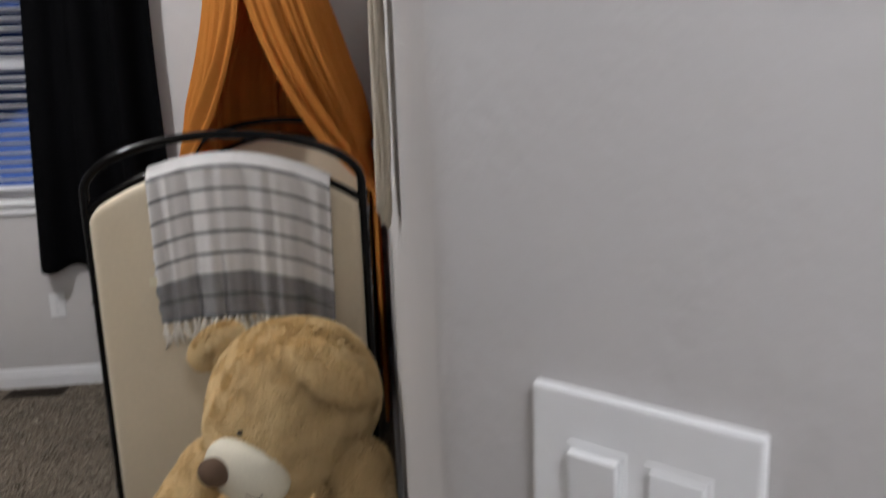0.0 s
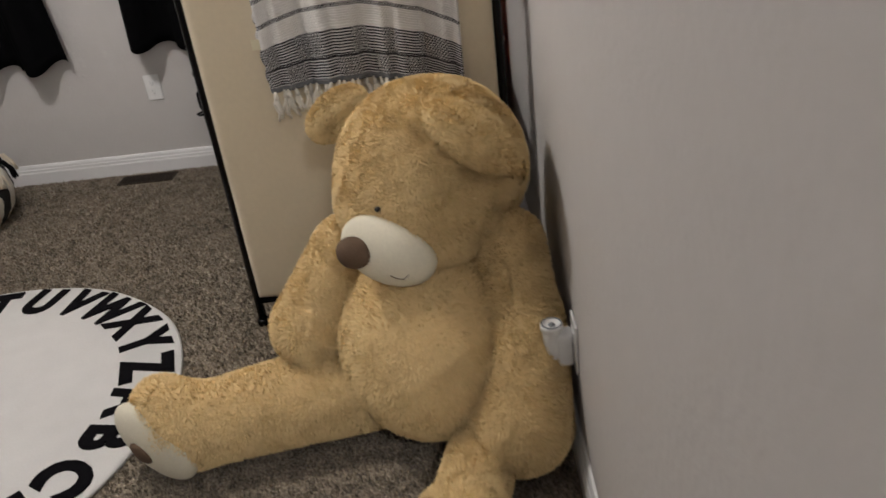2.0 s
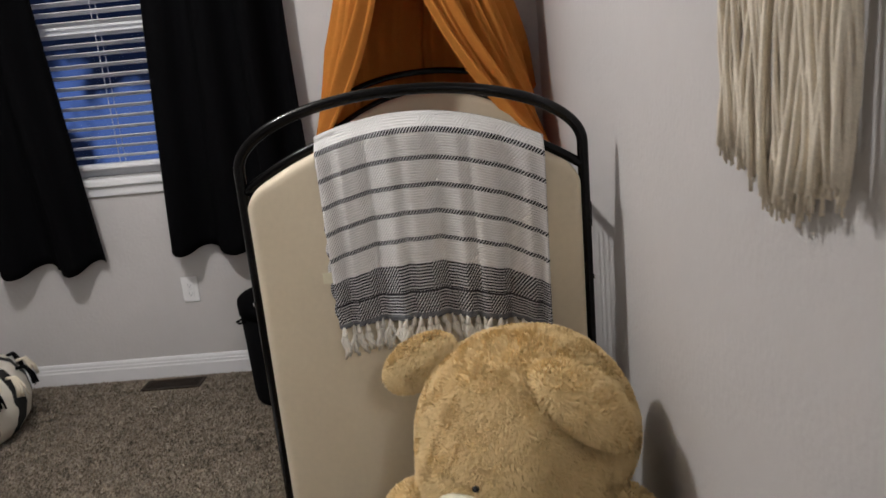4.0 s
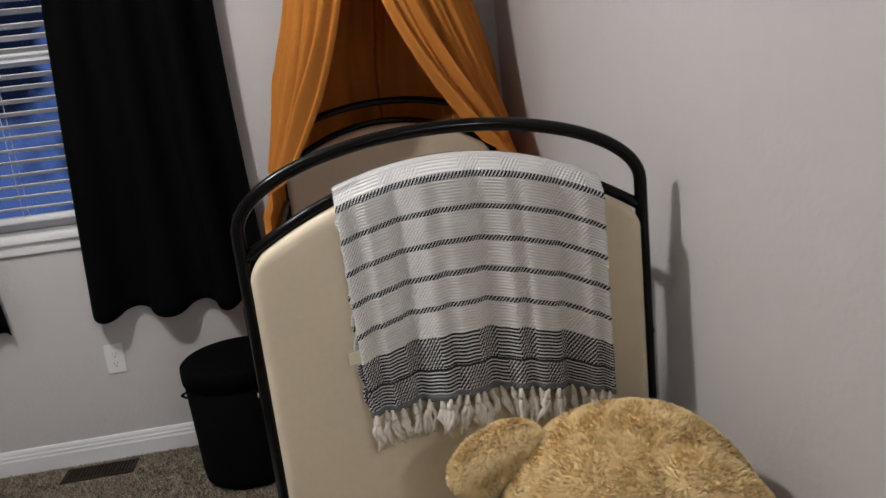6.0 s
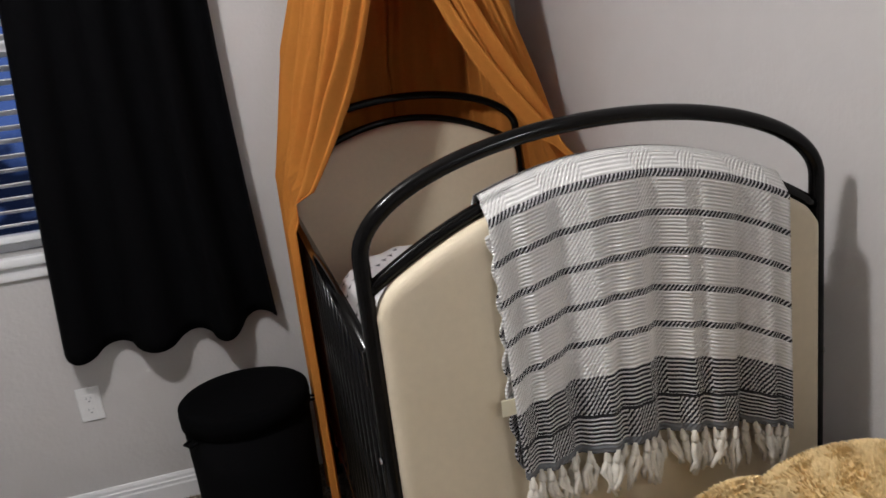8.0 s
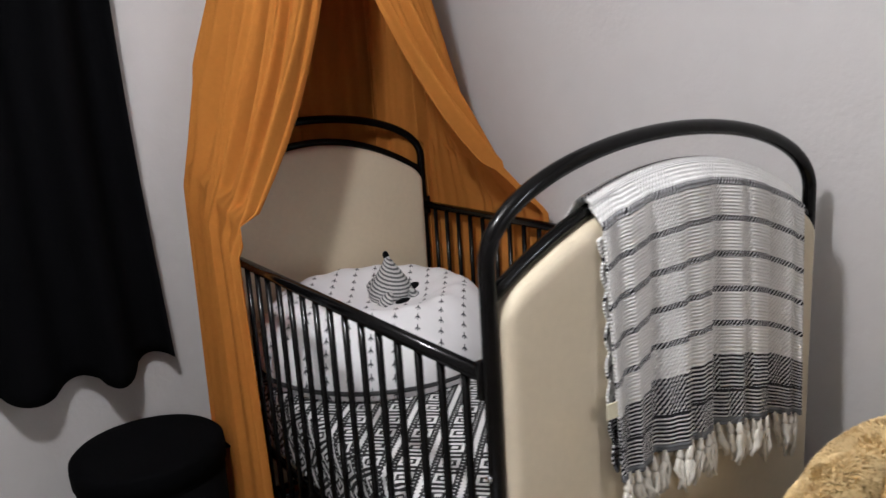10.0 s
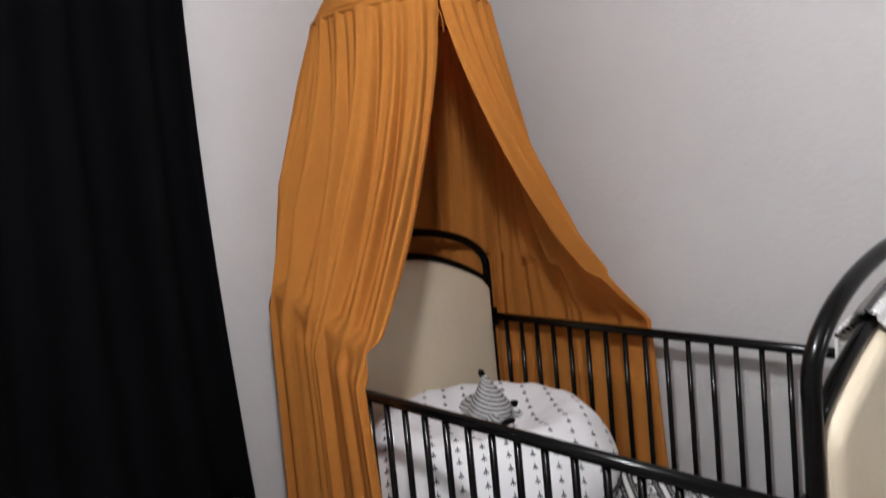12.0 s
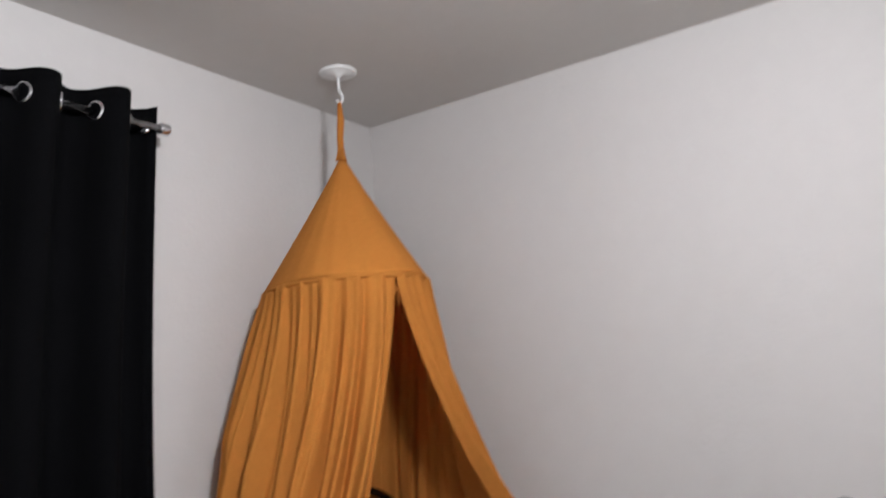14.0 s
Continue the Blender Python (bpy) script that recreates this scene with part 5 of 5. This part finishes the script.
def plush_bear():
    b = holder("plush_bear", (-0.31, -1.84, 0.0), "giant tan plush bear slumped against the crib", "plush toy")
    furry("torso", union([(ellipsoid((-0.303, -1.955, 0.222), (0.227, 0.266, 0.228)), 0), (ellipsoid((-0.265, -1.82, 0.40), (0.175, 0.15, 0.13)), 0.10)]), (-0.60, -2.29, -0.02), (0.02, -1.60, 0.60), b, 1, 46000)
    furry("arm", union([(capsule((-0.490, -1.86, 0.425), (-0.590, -1.945, 0.268), 0.082, 0.098), 0)]), (-0.78, -2.10, 0.08), (-0.36, -1.72, 0.56), b, 2, 19000)
    furry("arm", union([(capsule((-0.115, -1.955, 0.44), (-0.100, -2.075, 0.28), 0.085, 0.088), 0), (capsule((-0.100, -2.075, 0.28), (-0.128, -2.190, 0.135), 0.092, 0.114), 0.04)]), (-0.32, -2.35, -0.02), (0.02, -1.84, 0.57), b, 3, 27000)
    leg = furry("leg", union([(capsule((-0.46, -1.97, 0.118), (-0.87, -2.060, 0.100), 0.120, 0.098), 0), (ellipsoid((-0.932, -2.056, 0.118), (0.088, 0.118, 0.120), (0, 0, 52)), 0.045)]), (-1.08, -2.25, -0.02), (-0.30, -1.78, 0.29), b, 4, 36000)
    furry("leg", union([(capsule((-0.190, -2.11, 0.082), (-0.252, -2.36, 0.076), 0.082, 0.076), 0), (ellipsoid((-0.262, -2.408, 0.092), (0.096, 0.066, 0.090), (0, 0, -18)), 0.045)]), (-0.42, -2.53, -0.02), (-0.05, -1.98, 0.24), b, 5, 24000)
    sc, sr = (-0.960, -2.103, 0.102), (-93.0, -28.1, 150.8)
    plain_blob("sole", ellipsoid(sc, (0.122, 0.086, 0.042), sr), sc, 0.14, 0.009, MUZZLE, leg, "cream plush sole")
    pc = (-0.982, -2.138, 0.100)
    plain_blob("sole_patch", ellipsoid(pc, (0.034, 0.022, 0.011), sr), pc, 0.05, 0.005, NOSE, leg, "brown oval patch on the sole")
    hc = (-0.268, -1.835, 0.592)
    muz = ellipsoid((-0.366, -2.038, 0.498), (0.106, 0.060, 0.075), (0, 26, -14))
    head = furry("head", union([(ellipsoid(hc, (0.220, 0.212, 0.205)), 0), (ellipsoid((-0.322, -1.960, 0.525), (0.155, 0.10, 0.108), (0, 18, -14)), 0.07)]), (-0.53, -2.14, 0.33), (0.02, -1.58, 0.84), b, 6, 72000, bare=muz)
    furry("ear", union([(ellipsoid((-0.470, -1.765, 0.716), (0.098, 0.054, 0.041), (-91.2, 36.1, 162.0)), 0)]), (-0.62, -1.88, 0.58), (-0.31, -1.64, 0.86), head, 7, 11000, label="tan floppy ear standing out")
    furry("ear", union([(folded_ear(hc, (0.220, 0.212, 0.205)), 0)]), (-0.36, -2.12, 0.52), (0.02, -1.76, 0.90), head, 8, 15000, label="tan ear folded down over the brow")
    plain_blob("muzzle", muz, (-0.366, -2.050, 0.497), 0.15, 0.008, MUZZLE, head, "cream plush muzzle")
    plain_blob("nose", ellipsoid((-0.433, -2.078, 0.520), (0.037, 0.030, 0.034), (0, 26, -14)), (-0.433, -2.078, 0.520), 0.06, 0.005, NOSE, head, "brown velour nose")
    plain_blob("eye", ellipsoid((-0.374, -2.047, 0.597), (0.007, 0.006, 0.006)), (-0.374, -2.052, 0.598), 0.02, 0.0025, EYE_AND_SHADE, head, "small black eye sunk in the fur")
    bm = bmesh.new()
    m0 = Vector((-0.350, -2.1095, 0.468))
    tube(bm, [m0 + Vector((-0.012, 0.003, 0.006)), m0, m0 + Vector((0.014, 0.001, -0.004)), m0 + Vector((0.026, 0.004, 0.004))], 0.0010, 6)
    part("mouth_seam", bm, NOSE, head, "thin stitched mouth")
    return b


plush_bear()


def plush_zebra():
    """Small floppy striped toy lying on the lounger: one mesh."""
    c = Vector((-0.408, -0.425, 0.755))
    bm = bmesh.new()
    layer = bm.loops.layers.uv.verify()

    def ball(at, r, rot=(0, 0, 0)):
        g = bmesh.ops.create_uvsphere(bm, u_segments=20, v_segments=14, radius=1.0)
        M = Matrix.Translation(at) @ Euler([radians(k) for k in rot]).to_matrix().to_4x4() @ Matrix.Diagonal((*r, 1))
        fs = {f for v in g["verts"] for f in v.link_faces}
        for f in fs:
            for lp in f.loops:
                lp[layer].uv = (lp.vert.co.x * r[0], lp.vert.co.z * r[2])
        for v in g["verts"]:
            v.co = M @ v.co
        return fs
    striped = ball(c + Vector((0, 0.01, 0.012)), (0.066, 0.056, 0.086), (14, 6, 0)) | ball(c + Vector((0.01, 0.06, -0.01)), (0.05, 0.07, 0.05))
    striped |= ball(c + Vector((0.045, -0.035, -0.035)), (0.02, 0.02, 0.055), (30, -20, 0)) | ball(c + Vector((-0.05, -0.02, -0.035)), (0.02, 0.02, 0.055), (30, 25, 0))
    for v in {v for f in striped for v in f.verts}:                      # hood drawn to a point
        h = v.co.z - c.z
        if h > 0:
            k = max(0.25, 1 - h / 0.115)
            v.co.x, v.co.y = c.x + 0.008 * h / 0.09 + (v.co.x - c.x) * k, c.y + 0.01 + (v.co.y - c.y - 0.01) * k
    dark = ball(c + Vector((0.004, -0.050, -0.036)), (0.036, 0.028, 0.024)) | ball(c + Vector((0.072, -0.012, -0.006)), (0.026, 0.016, 0.017), (0, 20, 0)) | ball(c + Vector((0.008, 0.012, 0.092)), (0.009, 0.010, 0.012))
    for v in bm.verts:                                                   # slumped back
        h = v.co.z - c.z
        v.co = c + (v.co - c) * 1.05 + Vector((0, 0.30 * h, 0))
    for f in bm.faces:
        f.material_index = 1 if f in dark else 0
    return thing("plush_zebra", bm, [ZEBRA, BLACK_FELT], "small zebra-striped plush toy on the lounger", "plush toy")


plush_zebra()


# ---------------------------------------------------------------- carpet pile
def carpet_pile():
    """Short twisted tufts standing on the open floor round the rug and the bear."""
    rs = np.random.RandomState(3)
    n = 150000
    p = np.stack([rs.uniform(-2.75, -0.02, n), rs.uniform(-2.75, -0.02, n), np.full(n, -0.001)], -1)
    keep = np.hypot(p[:, 0] + 1.74, p[:, 1] + 1.83) > 0.698
    keep &= ~((p[:, 0] > -1.845) & (p[:, 0] < -1.567) & (p[:, 1] > -0.16) & (p[:, 1] < -0.04))
    p = p[keep]
    m = len(p)
    a = rs.uniform(0, math.pi, m)
    side = np.stack([np.cos(a), np.sin(a), np.zeros(m)], -1) * rs.uniform(0.0016, 0.0028, (m, 1))
    top = p + np.stack([rs.normal(0, 0.0025, m), rs.normal(0, 0.0025, m), rs.uniform(0.006, 0.0105, m)], -1)
    v = np.stack([p - side, p + side, top + side * 0.8, top - side * 0.8], 1).reshape(-1, 3)
    q = np.arange(m)[:, None] * 4 + np.arange(4)[None]
    me = raw_mesh("carpet_pile", [(v, q.tolist(), CARPET)])
    return tagged(new("carpet_pile", me), "taupe cut pile of the carpet", "carpet", kind="stuff")


carpet_pile()
